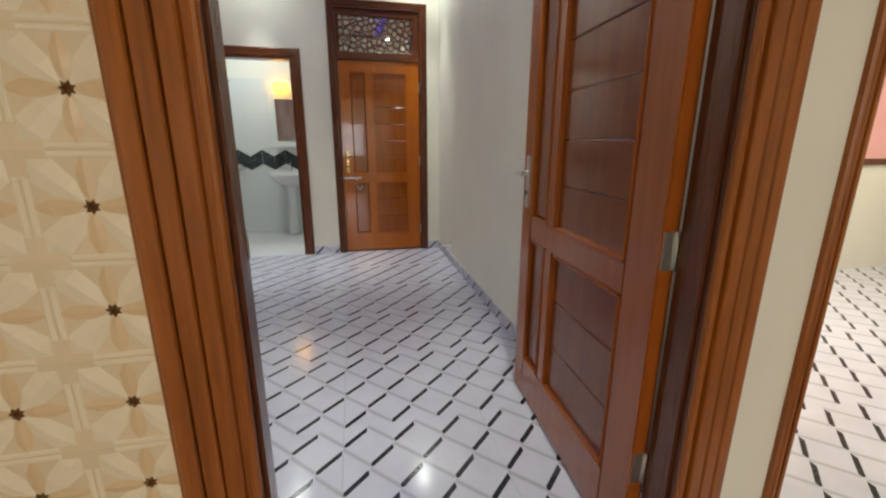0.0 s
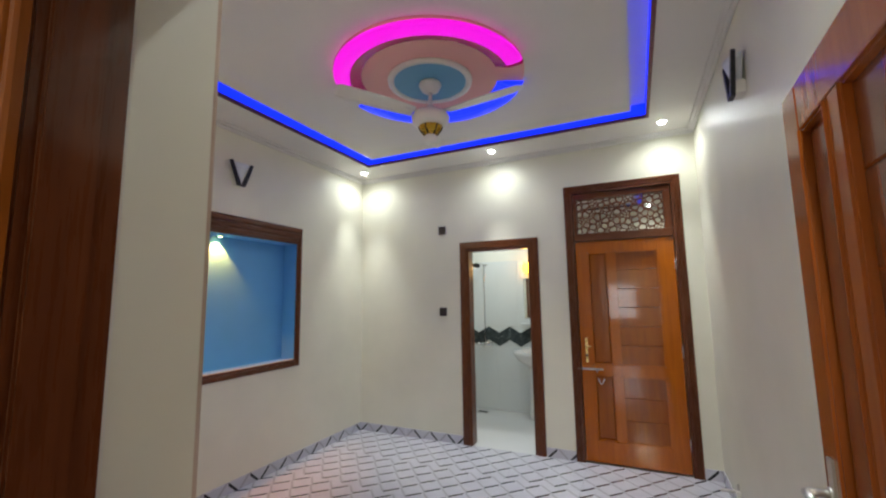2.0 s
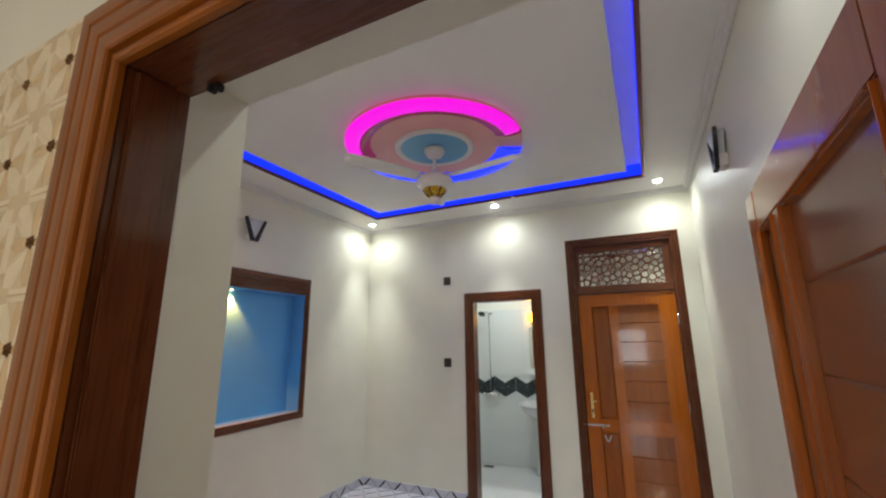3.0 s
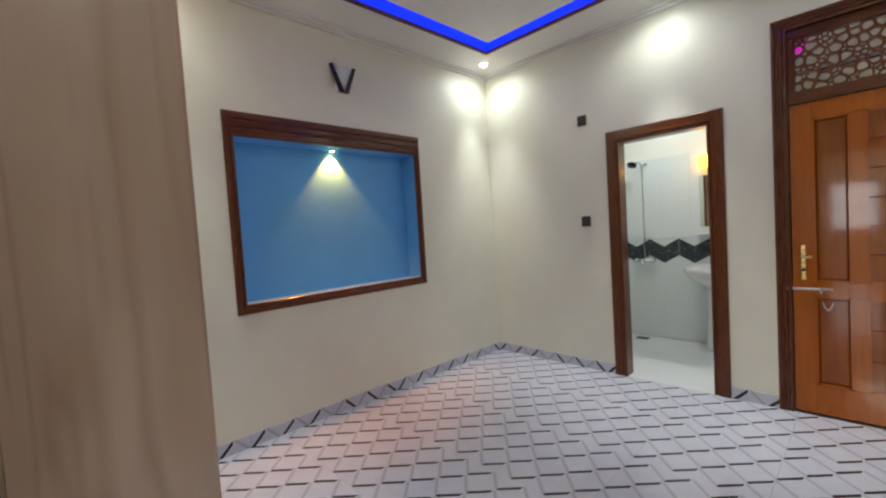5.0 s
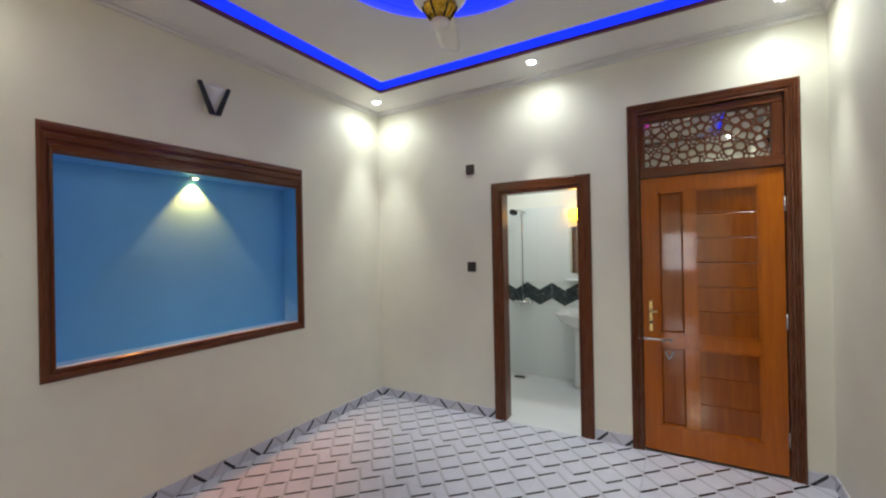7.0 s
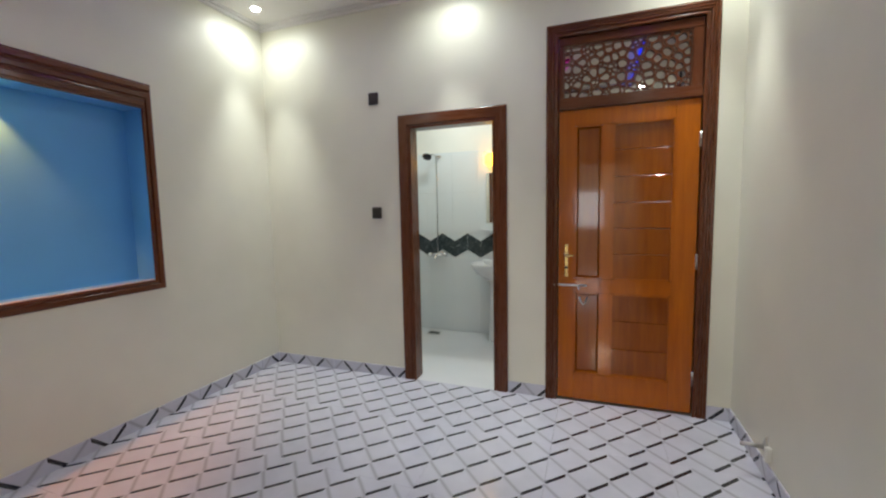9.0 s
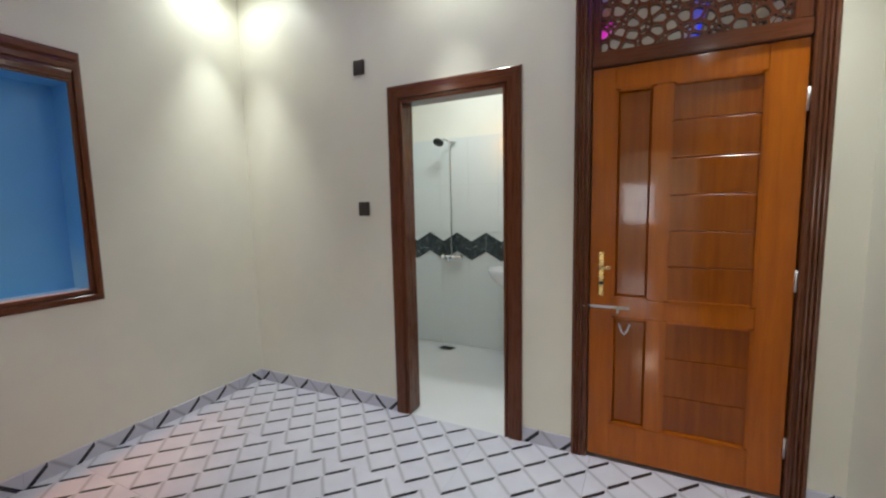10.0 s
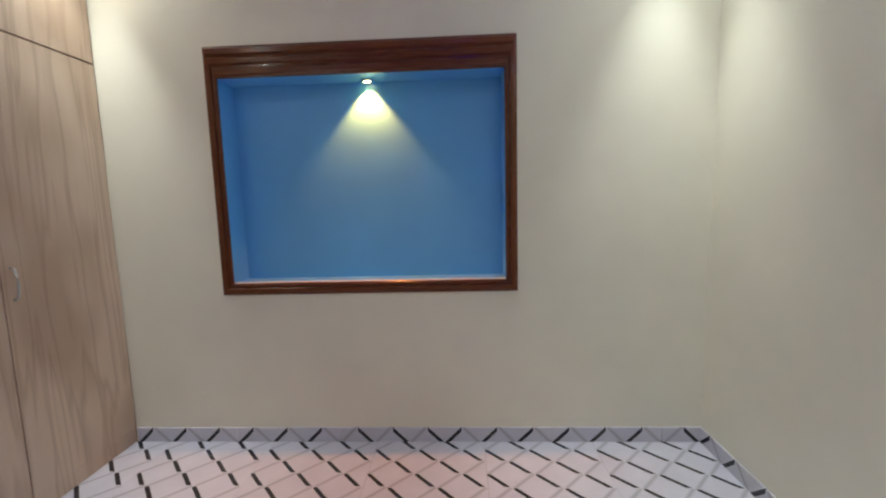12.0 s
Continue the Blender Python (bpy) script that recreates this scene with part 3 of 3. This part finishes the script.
fan = thing("ceiling_fan", "white three-bladed ceiling fan with gold ribbed cup", "fan", m=pose(RC[0], RC[1], TZ - 0.040))
part("canopy", lathe([(0, 0), (0.075, -0.001), (0.08, -0.02), (0.06, -0.055), (0.022, -0.075), (0, -0.075)], 28), WHITEP, fan, smooth=True)
part("down_rod", lathe([(0.0, -0.07), (0.014, -0.07), (0.014, -0.1950), (0, -0.1950)], 14), WHITEP, fan, smooth=True)
part("lower_canopy", lathe([(0, -0.1650), (0.02, -0.1650), (0.045, -0.1950), (0.055, -0.2200), (0, -0.2200)], 24), WHITEP, fan, smooth=True)
part("motor", lathe([(0, -0.2050), (0.06, -0.2070), (0.115, -0.2270), (0.135, -0.2550), (0.13, -0.2850), (0.11, -0.3100), (0.085, -0.3230), (0, -0.3230)], 40), WHITEP, fan, "cream enamelled motor housing", True)
part("cup", lathe([(0, -0.3235), (0.082, -0.3235), (0.078, -0.3400), (0.055, -0.3700), (0.03, -0.3870), (0, -0.3870)], 32), GOLD, fan, "gold ribbed cup", True)
for i in range(12):
    a = radians(30 * i)
    c, s_ = math.cos(a), math.sin(a)
    part("rib", tube([(0.084 * c, 0.084 * s_, -0.3230), (0.079 * c, 0.079 * s_, -0.3430), (0.056 * c, 0.056 * s_, -0.3730), (0.03 * c, 0.03 * s_, -0.3900)], 0.0045, 6), BLACK if i % 2 else GOLD, fan, smooth=True)
part("finial", lathe([(0, -0.384), (0.036, -0.386), (0.046, -0.396), (0.045, -0.415), (0.030, -0.434), (0, -0.440)], 22), WHITEP, fan, "white bottom cap", True)
for k in range(3):
    bm = bmesh.new()
    rows = []
    for r, w, dz in ((0.13, 0.045, 0.0), (0.2, 0.055, -0.002), (0.32, 0.064, -0.004), (0.46, 0.068, -0.006), (0.59, 0.066, -0.008), (0.65, 0.056, -0.010), (0.675, 0.03, -0.011)):
        rows.append((r, w, dz))
    top, bot = [], []
    for r, w, dz in rows:
        top.append([bm.verts.new((r, q * w, -0.2320 - dz * 2.5 + q * 0.013 - 0.006 * q * q)) for q in (-1, -0.5, 0, 0.5, 1)])
        bot.append([bm.verts.new((r, q * w, -0.2360 - dz * 2.5 + q * 0.013 - 0.006 * q * q)) for q in (-1, -0.5, 0, 0.5, 1)])
    for s_, flip in ((top, 0), (bot, 1)):
        for a, b in zip(s_, s_[1:]):
            for i in range(4):
                bm.faces.new((a[i], a[i + 1], b[i + 1], b[i]))
    for i in range(len(rows) - 1):
        for e in (0, 4):
            bm.faces.new((top[i][e], top[i + 1][e], bot[i + 1][e], bot[i][e]))
    for e in (0, -1):
        for i in range(4):
            bm.faces.new((top[e][i], top[e][i + 1], bot[e][i + 1], bot[e][i]))
    bl = part("blade", bm, WHITEP, fan, "", True)
    bl.matrix_local = pose(0, 0, 0, 0, 0, 115 + 120 * k)
    ir = part("blade_iron", boxes((0.09, 0.20, -0.018, 0.018, -0.2300, -0.2260)), STEEL, bl)


# ---- wall lamps, switches ----
def wall_lamp(m, label):
    """A frosted half cone held in a black V; its back lies on local y = 0, facing -y."""
    t = thing("wall_lamp", label, "wall lamp", "wall lamps", m)
    W, H = 0.118, 0.215
    bm = bmesh.new()
    rows = []
    for i in range(9):
        f = i / 8
        z = -0.09 + 0.175 * f
        w = 0.018 + 0.075 * f
        rows.append([bm.verts.new((w * math.cos(radians(a)), -0.012 - (0.02 + 0.05 * f) * math.sin(radians(a)), z)) for a in range(0, 181, 15)])
    for a, b in zip(rows, rows[1:]):
        for i in range(len(a) - 1):
            bm.faces.new((a[i], a[i + 1], b[i + 1], b[i]))
    bm.faces.new(rows[0])
    bm.faces.new(rows[-1])
    part("shade", bm, FROST, t, "frosted white glass shade", True)
    part("back_plate", box(-0.05, 0.05, -0.046, 0.0, -0.11, -0.04, 0.004), WHITEP, t)
    for sgn in (-1, 1):
        A = [(sgn * 0.002, -0.045, -0.118), (sgn * 0.038, -0.045, -0.118), (sgn * 0.038, -0.068, -0.115), (sgn * 0.002, -0.068, -0.115)]
        B = [(sgn * (W - 0.024), -0.045, 0.098), (sgn * W, -0.045, 0.092), (sgn * W, -0.064, 0.094), (sgn * (W - 0.024), -0.064, 0.1)]
        part("arm", loft(A, B), BLACK, t, "black slanted arm")
    return t


wall_lamp(pose(WX, 2.932, 2.69, 0, 0, 90), "black V-shaped wall lamp with frosted shade above the niche")
wall_lamp(pose(EX, 2.98, 2.69, 0, 0, -90), "black V-shaped wall lamp with frosted shade on a bare wall")


def switch(x, z, label, gangs):
    t = thing("wall_switch", label, "switch", "wall switches", pose(x, NY, z))
    part("plate", box(-0.045, 0.045, -0.011, 0, -0.048, 0.048, 0.004), PLATE, t)
    for i in range(gangs):
        w = 0.07 / gangs
        part("rocker", box(-0.035 + w * i + 0.002, -0.035 + w * (i + 1) - 0.002, -0.015, -0.0112, -0.03, 0.03, 0.0015), PLATE, t)
    return t


switch(-1.348, 2.348, "dark bronze wall plate high beside the bathroom door", 1)
switch(-1.349, 1.405, "dark bronze light switch plate beside the bathroom door", 2)

st = thing("wall_outlet_stub", "worn metal pipe stub and white cap low on the wall", "pipe stub", m=pose(EX, 4.2, 0.14, 0, 0, -90))
part("flange", loft([(-0.05, -0.001, -0.02), (0.03, -0.001, -0.03), (0.01, -0.001, 0.07)], [(-0.045, -0.012, -0.018), (0.025, -0.012, -0.026), (0.008, -0.012, 0.06)]), STEEL, st)
part("pipe", tube([(-0.01, -0.01, 0.0), (-0.015, -0.09, 0.0), (-0.03, -0.105, -0.01)], 0.011), STEEL, st, smooth=True)
part("cap", box(0.045, 0.075, -0.03, -0.001, -0.045, 0.035, 0.005), WHITEP, st, "white plastic cap")

# ---- wardrobe ----
FY = 1.362
XS = (WX + 0.002, -1.865, -1.24, -0.600)
ward = thing("wardrobe", "pale wood-grain built-in wardrobe with loft doors, closed", "wardrobe")
part("carcass", boxes((WX + 0.003, -0.600, SY + 0.002, FY - 0.021, FZ + 0.004, CZ - 0.002)), LAMIN, ward)
part("side_panel", box(-0.599, -0.575, SY + 0.002, FY + 0.004, FZ + 0.002, CZ - 0.001, 0.008, seg=3), LAMIN, ward)
for i in range(3):
    for z0, z1, up in ((FZ + 0.09, 2.238, 0), (2.246, CZ - 0.006, 1)):
        d = part("wardrobe_door", box(XS[i] + 0.002, XS[i + 1] - 0.002, FY - 0.020, FY, z0, z1, 0.002), LAMIN, ward)
        if i in (0, 1):
            hx = XS[1] + (0.045 if i else -0.045)
            zc = 2.43 if up else 1.10
            pts = [(hx, FY, zc - 0.075), (hx, FY + 0.018, zc - 0.07), (hx, FY + 0.026, zc - 0.04), (hx, FY + 0.029, zc), (hx, FY + 0.026, zc + 0.04), (hx, FY + 0.018, zc + 0.07), (hx, FY, zc + 0.075)]
            part("handle", tube(pts, 0.006), STEEL, d, "curved metal bow handle", True)
part("plinth", box(WX + 0.003, -0.600, FY - 0.020, FY - 0.004, FZ + 0.003, FZ + 0.088), LAMIN, ward)

# ---- bathroom ----
BY, BX0, BX1 = 6.25, -2.10, 0.05
structure("wall_bath_north", boxes((BX0 - 0.1, BX1 + 0.1, BY + 0.012, BY + 0.12, FZ - 0.1, 2.9)), HALLP, "white wall of the bathroom", "wall")
structure("wall_bath_west", boxes((BX0 - 0.1, BX0, NT, BY + 0.012, FZ - 0.1, 2.9)), BATHT, "white tiled bathroom wall", "wall")
structure("wall_bath_east", boxes((BX1, BX1 + 0.1, NT, BY + 0.012, FZ - 0.1, 2.9)), BATHT, "white tiled bathroom wall", "wall")
structure("ceiling_bath", boxes((BX0 - 0.1, BX1 + 0.1, NT, BY + 0.12, 2.9, 3.0)), CEIL, "white bathroom ceiling", "ceiling")
structure("floor_bath", boxes((BX0, BX1, NT, BY + 0.012, FZ - 0.15, FZ - 0.004), (-1.02, -0.343, NY + 0.004, NT, FZ - 0.009, FZ - 0.004)), BATHF, "plain white bathroom floor", "floor")
tiles = thing("wall_tiling", "white glazed bathroom tiles with a dark zigzag band", "wall tiles", kind="structure")
for i in range(7):
    x0 = -2.10 + 0.31 * i
    for z0, z1 in ((FZ, 0.40), (0.40, 0.862), (1.150, 1.62), (1.62, 2.08)):
        part("tile", box(x0 + 0.0004, min(x0 + 0.3096, BX1 - 0.001), BY, BY + 0.011, z0 + 0.0004, z1 - 0.0004, 0.0006, seg=1), BATHT, tiles)
part("tile_backing", boxes((BX0, BX1, BY + 0.005, BY + 0.0118, 0.864, 1.148)), BATHT, tiles)
P0 = -1.61
for k in range(-4, 11):
    xa, xb = P0 + 0.155 * k, P0 + 0.155 * (k + 1)
    if xa < BX0 or xb > BX1:
        continue
    za, zb = (1.145, 1.057) if k % 2 == 0 else (1.057, 1.145)
    g = 0.003 if k % 4 in (0,) else 0.0008
    A = [(xa + g, BY - 0.003, za), (xb - 0.0008, BY - 0.003, zb), (xb - 0.0008, BY - 0.003, zb - 0.19), (xa + g, BY - 0.003, za - 0.19)]
    part("zigzag_tile", loft(A, [(p[0], BY + 0.0045, p[2]) for p in A]), MARBLE, tiles, "dark marbled zigzag tile")

sh = thing("shower", "chrome wall shower with riser pipe and mixer", "shower", m=pose(-1.345, BY, 0))
part("riser_pipe", tube([(0, -0.04, 0.92), (0, -0.04, 2.02), (-0.01, -0.05, 2.05), (-0.03, -0.12, 2.06)], 0.009), CHROME, sh, smooth=True)
part("shower_head", lathe([(0, 0.03), (0.014, 0.028), (0.02, 0.012), (0.052, 0.0), (0.052, -0.012), (0, -0.014)], 24), BLACK, sh, "dark round shower head", True).matrix_local = pose(-0.06, -0.17, 2.03, -35, 0, 0)
part("wall_bracket", box(-0.012, 0.05, -0.03, 0, 2.03, 2.05, 0.004), CHROME, sh)
mx = part("mixer", tube([(-0.085, -0.045, 0.90), (0.085, -0.045, 0.90)], 0.022, 14), CHROME, sh, "chrome mixer body", True)
for q in (-0.095, 0.095):
    part("knob", lathe([(0, 0.025), (0.024, 0.02), (0.028, 0), (0.022, -0.02), (0, -0.022)], 16), CHROME, mx, smooth=True).matrix_local = pose(q, -0.05, 0.90, 0, 90)
part("spout", tube([(0, -0.05, 0.90), (0, -0.12, 0.89), (0, -0.14, 0.86)], 0.012), CHROME, mx, smooth=True)

bs = thing("wash_basin", "white ceramic pedestal wash basin", "basin", m=pose(-0.61, BY - 0.012, FZ))
bm = bmesh.new()
rings = []
for r, z in ((0.10, 0.68), (0.19, 0.74), (0.245, 0.82), (0.255, 0.855), (0.24, 0.858), (0.20, 0.80), (0.12, 0.76), (0.02, 0.75)):
    rings.append([bm.verts.new((r * 1.08 * math.cos(6.28318 * k / 32), -0.22 + r * 0.85 * math.sin(6.28318 * k / 32), z)) for k in range(32)])
for a, b in zip(rings, rings[1:]):
    for k in range(32):
        bm.faces.new((a[k], a[(k + 1) % 32], b[(k + 1) % 32], b[k]))
bm.faces.new(rings[0])
bm.faces.new(rings[-1])
part("bowl", bm, CERAM, bs, smooth=True)
part("pedestal", lathe([(0.0, 0.0), (0.085, 0.0), (0.08, 0.05), (0.062, 0.3), (0.066, 0.6), (0.09, 0.69), (0, 0.69)], 24, centre=(0, -0.2, 0)), CERAM, bs, smooth=True)
part("back_ledge", box(-0.2, 0.2, -0.08, -0.001, 0.80, 0.875, 0.015), CERAM, bs)
tp = part("tap", tube([(0, -0.05, 0.875), (0, -0.05, 0.96), (0, -0.08, 0.985), (0, -0.14, 0.975)], 0.012), CHROME, bs, "chrome pillar tap", True)

mr = thing("bathroom_mirror", "tall frameless mirror above the basin", "mirror", m=pose(-0.60, BY, 0))
part("glass", box(-0.16, 0.16, -0.012, -0.004, 1.27, 1.82, 0.002), MIRROR, mr)
part("backing", box(-0.165, 0.165, -0.0035, 0.0, 1.265, 1.825), STEEL, mr)
shf = thing("glass_shelf", "small shelf under the bathroom mirror", "shelf", m=pose(-0.60, BY, 1.19))
part("shelf_board", box(-0.2, 0.2, -0.12, 0, -0.006, 0.006, 0.003), FROST, shf)
wl = thing("bathroom_wall_lamp", "warm glowing bathroom wall lamp above the mirror", "wall lamp", m=pose(-0.66, BY, 1.96))
part("back_plate", box(-0.08, 0.08, -0.015, 0, -0.04, 0.05, 0.004), BRASS, wl)
part("shade", box(-0.10, 0.10, -0.085, -0.016, -0.055, 0.075, 0.02, seg=3), BULBW, wl, "glowing amber shade", True)
dr = thing("floor_drain", "small steel floor drain grate", "drain", m=pose(-1.37, 6.10, FZ - 0.003))
part("frame", box(-0.08, 0.08, -0.05, 0.05, 0, 0.004, 0.001), STEEL, dr)
for i in range(5):
    part("slot", box(-0.065, 0.065, -0.038 + 0.017 * i, -0.030 + 0.017 * i, 0.0042, 0.0062), BLACK, dr)

# ---- hall and side room ----
structure("wall_hall_north", boxes((WX - 0.27, 0.018, HY, 0.81, FZ - 0.1, TOP), (0.018, 1.072, HY, 0.81, 2.132, TOP), (1.072, 1.357, HY, 0.81, FZ - 0.1, TOP),
                                   (1.357, 2.40, HY, 0.81, 2.132, TOP), (2.40, 7.0, HY, 0.81, FZ - 0.1, TOP)), HALLP, "white painted hall wall with two doorways", "wall")
structure("wall_hall_south", boxes((WX - 0.27, -0.24, -6.6, -6.48, FZ - 0.1, TOP), (0.68, 4.0, -6.6, -6.48, FZ - 0.1, TOP), (-0.24, 0.68, -6.6, -6.48, FZ - 0.1, 0.75), (-0.24, 0.68, -6.6, -6.48, 2.0, TOP)), HALLP, "plain white hall wall", "wall")
structure("wall_hall_west", boxes((WX - 0.39, WX - 0.27, -6.6, 0.81, FZ - 0.1, TOP)), HALLP, "plain white hall wall", "wall")
structure("wall_hall_east", boxes((4.0, 4.12, -6.6, HY, FZ - 0.1, TOP)), HALLP, "plain white hall wall", "wall")
structure("ceiling_hall", boxes((WX - 0.39, 4.12, -6.6, HY, CZ, CZ + 0.1)), CEIL, "white hall ceiling", "ceiling")
structure("floor_hall", boxes((WX - 0.27, 4.0, -6.48, 0.66, FZ - 0.15, FZ)), FLOOR, "printed white floor tiles of the hall", "floor")
hw = thing("window_1", "daylit hall window with wooden frame", "window", kind="structure")
for q in ((-0.24, -0.20, 0.75, 2.0), (0.64, 0.68, 0.75, 2.0), (-0.20, 0.64, 0.75, 0.80), (-0.20, 0.64, 1.95, 2.0), (-0.20, 0.64, 1.36, 1.39)):
    part("window_frame", box(q[0], q[1], -6.57, -6.50, q[2], q[3], 0.004), FRAME, hw)
for q in ((0.80, 1.36), (1.39, 1.95)):
    part("pane", box(-0.20, 0.64, -6.545, -6.538, q[0], q[1]), SKYGLOW, hw, "bright frosted pane")
door_frame("door_frame_side_room", 1.388, 2.37, 2.10, HY, 0.125, 0.048, 0.02, CASING, "moulded orange-brown frame of the side room doorway", grooves=0)
structure("floor_side_room", boxes((EX + 0.12, 7.0, 0.66, 3.2, FZ - 0.15, FZ)), FLOOR, "printed white floor tiles of the side room", "floor")
structure("wall_side_room_north", boxes((EX + 0.12, 7.0, 3.05, 3.2, FZ - 0.1, TOP)), WALL, "cream painted side room wall", "wall")
structure("wall_side_room_east", boxes((6.9, 7.0, 0.81, 3.05, FZ - 0.1, TOP)), WALL, "cream painted side room wall", "wall")
structure("ceiling_side_room", boxes((EX + 0.12, 7.0, 0.81, 3.2, CZ, CZ + 0.1)), CEIL, "white side room ceiling", "ceiling")
pn = thing("pink_wall_panel", "pink painted wall panel in a dark red wooden frame", "wall panel", m=pose(5.4, 3.05, 1.6))
part("panel", box(-0.8, 0.8, -0.012, 0, -0.5, 0.5), PINKP, pn)
for q in ((-0.86, -0.8, -0.56, 0.56), (0.8, 0.86, -0.56, 0.56), (-0.8, 0.8, -0.56, -0.5), (-0.8, 0.8, 0.5, 0.56)):
    part("frame_bar", box(q[0], q[1], -0.025, 0, q[2], q[3], 0.005), FRAME, pn)

# ---- tiles: last ----
# flowered relief tiles on the hall wall
P = 0.1725


def flower_tile():
    bm = bmesh.new()
    h = P / 2 - 0.0001
    base = loft([(-h, -0.005, -h), (h, -0.005, -h), (h, -0.005, h), (-h, -0.005, h)], [(-h, 0, -h), (h, 0, -h), (h, 0, h), (-h, 0, h)], bm)

    def petal(angle, r0, r1, w, lift, mat, swell=0.55):
        c, s = math.cos(radians(angle)), math.sin(radians(angle))

        def at(r, t, y):
            return bm.verts.new((r * c - t * s, y, r * s + t * c))
        m0, m1 = r0 + (r1 - r0) * swell * 0.62, r0 + (r1 - r0) * (swell + 0.22)
        a, b = at(r0, 0, -0.0052), at(r1, 0, -0.0052)
        l0, l1, k0, k1 = at(m0, w * 0.8, -0.0052), at(m1, w, -0.0052), at(m0, -w * 0.8, -0.0052), at(m1, -w, -0.0052)
        t0, t1 = at(m0, 0, -0.005 - lift), at(m1, 0, -0.005 - lift)
        for f in ((a, l0, t0), (l0, l1, t1, t0), (l1, b, t1), (b, k1, t1), (k1, k0, t0, t1), (k0, a, t0)):
            bm.faces.new(f).material_index = mat

    def bar(angle, off, half, w, lift, mat):
        c, s = math.cos(radians(angle)), math.sin(radians(angle))
        lo = [(off - w, -half), (off + w, -half), (off + w, half), (off - w, half)]
        hi = [(off - w * 0.4, -half + w), (off + w * 0.4, -half + w), (off + w * 0.4, half - w), (off - w * 0.4, half - w)]
        L = [bm.verts.new((r * c - t * s, -0.0052, r * s + t * c)) for r, t in lo]
        H = [bm.verts.new((r * c - t * s, -0.0052 - lift, r * s + t * c)) for r, t in hi]
        for k in range(4):
            bm.faces.new((L[k], L[(k + 1) % 4], H[(k + 1) % 4], H[k])).material_index = mat
        bm.faces.new(H).material_index = mat
    for q in range(4):
        petal(90 * q, 0.006, 0.084, 0.013, 0.003, 1, 0.4)
        petal(90 * q + 45, 0.008, 0.102, 0.024, 0.006, 2)
        bar(90 * q, 0.0795, 0.046, 0.005, 0.002, 2)
    for q in range(7):
        petal(360 / 7 * q + 20, 0.0, 0.013, 0.0035, 0.006, 3, 0.3)
    return mesh_of(bm, "flower_tile", [FLOW_B, FLOW_T, FLOW_W, FLOW_S])


ft = flower_tile()
dado = thing("wall_hall_tiling", "cream flowered relief tiles with brown star centres", "wall tiles", kind="structure")
for i in range(8):
    for j in range(13):
        o = new("flower_tile", ft)
        o.parent = dado
        o.matrix_local = pose(-0.14 - P * i, HY - 0.0005, 1.137 - P * 6 + P * j)

# floor tiles
S = 0.64


def slab(x0, x1, y0, y1, ox, oy):
    bm = bmesh.new()
    g = 0.0007
    a, b, c, d = x0 - ox + g, x1 - ox - g, y0 - oy + g, y1 - oy - g
    e = 0.0008
    lo = [(a, c, -0.009), (b, c, -0.009), (b, d, -0.009), (a, d, -0.009)]
    hi = [(a, c, -e), (b, c, -e), (b, d, -e), (a, d, -e)]
    tp = [(a + e, c + e, 0), (b - e, c + e, 0), (b - e, d - e, 0), (a + e, d - e, 0)]
    rings = [[bm.verts.new(p) for p in r] for r in (lo, hi, tp)]
    for p, q in zip(rings, rings[1:]):
        for k in range(4):
            bm.faces.new((p[k], p[(k + 1) % 4], q[(k + 1) % 4], q[k]))
    bm.faces.new(rings[0])
    bm.faces.new(rings[2])
    return mesh_of(bm, "floor_tile", FLOOR)


floor_ob = bpy.data.objects["floor"]
cache = {}
for i in range(-1, 6):
    for j in range(-5, 3):
        ox, oy = -2.402 + S * i, 2.885 + S * j
        x0, x1, y0, y1 = max(ox, WX), min(ox + S, EX), max(oy, 0.66), min(oy + S, NY)
        if x1 - x0 < 0.01 or y1 - y0 < 0.01:
            continue
        key = tuple(round(v, 3) for v in (x0 - ox, x1 - ox, y0 - oy, y1 - oy))
        if key not in cache:
            cache[key] = slab(x0, x1, y0, y1, ox, oy)
        o = new("floor_tile", cache[key])
        o.parent = floor_ob
        o.matrix_local = pose(ox, oy, FZ)

# skirting tiles: strips of the same tile set upright
base = thing("baseboard", "tile skirting with slanted black bars", "skirting", kind="structure")


def skirt_mesh(length, start):
    bm = box(start, start + length - 0.001, 0.018, 0.018 + 0.090, 0.0, 0.010, 0.0012, seg=1)
    return mesh_of(bm, "skirting_tile", FLOOR)


def skirting(x, y, rz, length, pattern):
    """Lays strips from a point along the wall; the wall lies to the left of the way."""
    d, k = 0.0, 0
    while d < length - 0.02:
        run = min(S, length - d)
        flip = pattern[k % len(pattern)]
        me = skirt_mesh(run, 0.0)
        o = new("skirting_tile", me)
        o.parent = base
        m = pose(x, y, FZ - 0.018, 0, 0, rz) @ pose(d, 0, 0, 90)
        if flip:
            m = pose(x, y, FZ - 0.018, 0, 0, rz) @ pose(d + run, 0, 0, 90) @ pose(0, 0, 0.010, 0, 180, 0)
        o.matrix_local = m
        d += run
        k += 1


skirting(WX, NY, 0, 1.36, (0, 1, 0))
skirting(-0.232, NY, 0, 0.285, (0, 1))
skirting(1.108, NY, 0, EX - 1.108, (0,))
skirting(WX, FY + 0.008, 90, NY - FY - 0.012, (0, 0, 1, 0, 0, 1))
skirting(EX, NY - 0.012, -90, NY - 0.012 - 1.0, (0, 1, 0, 0, 1))
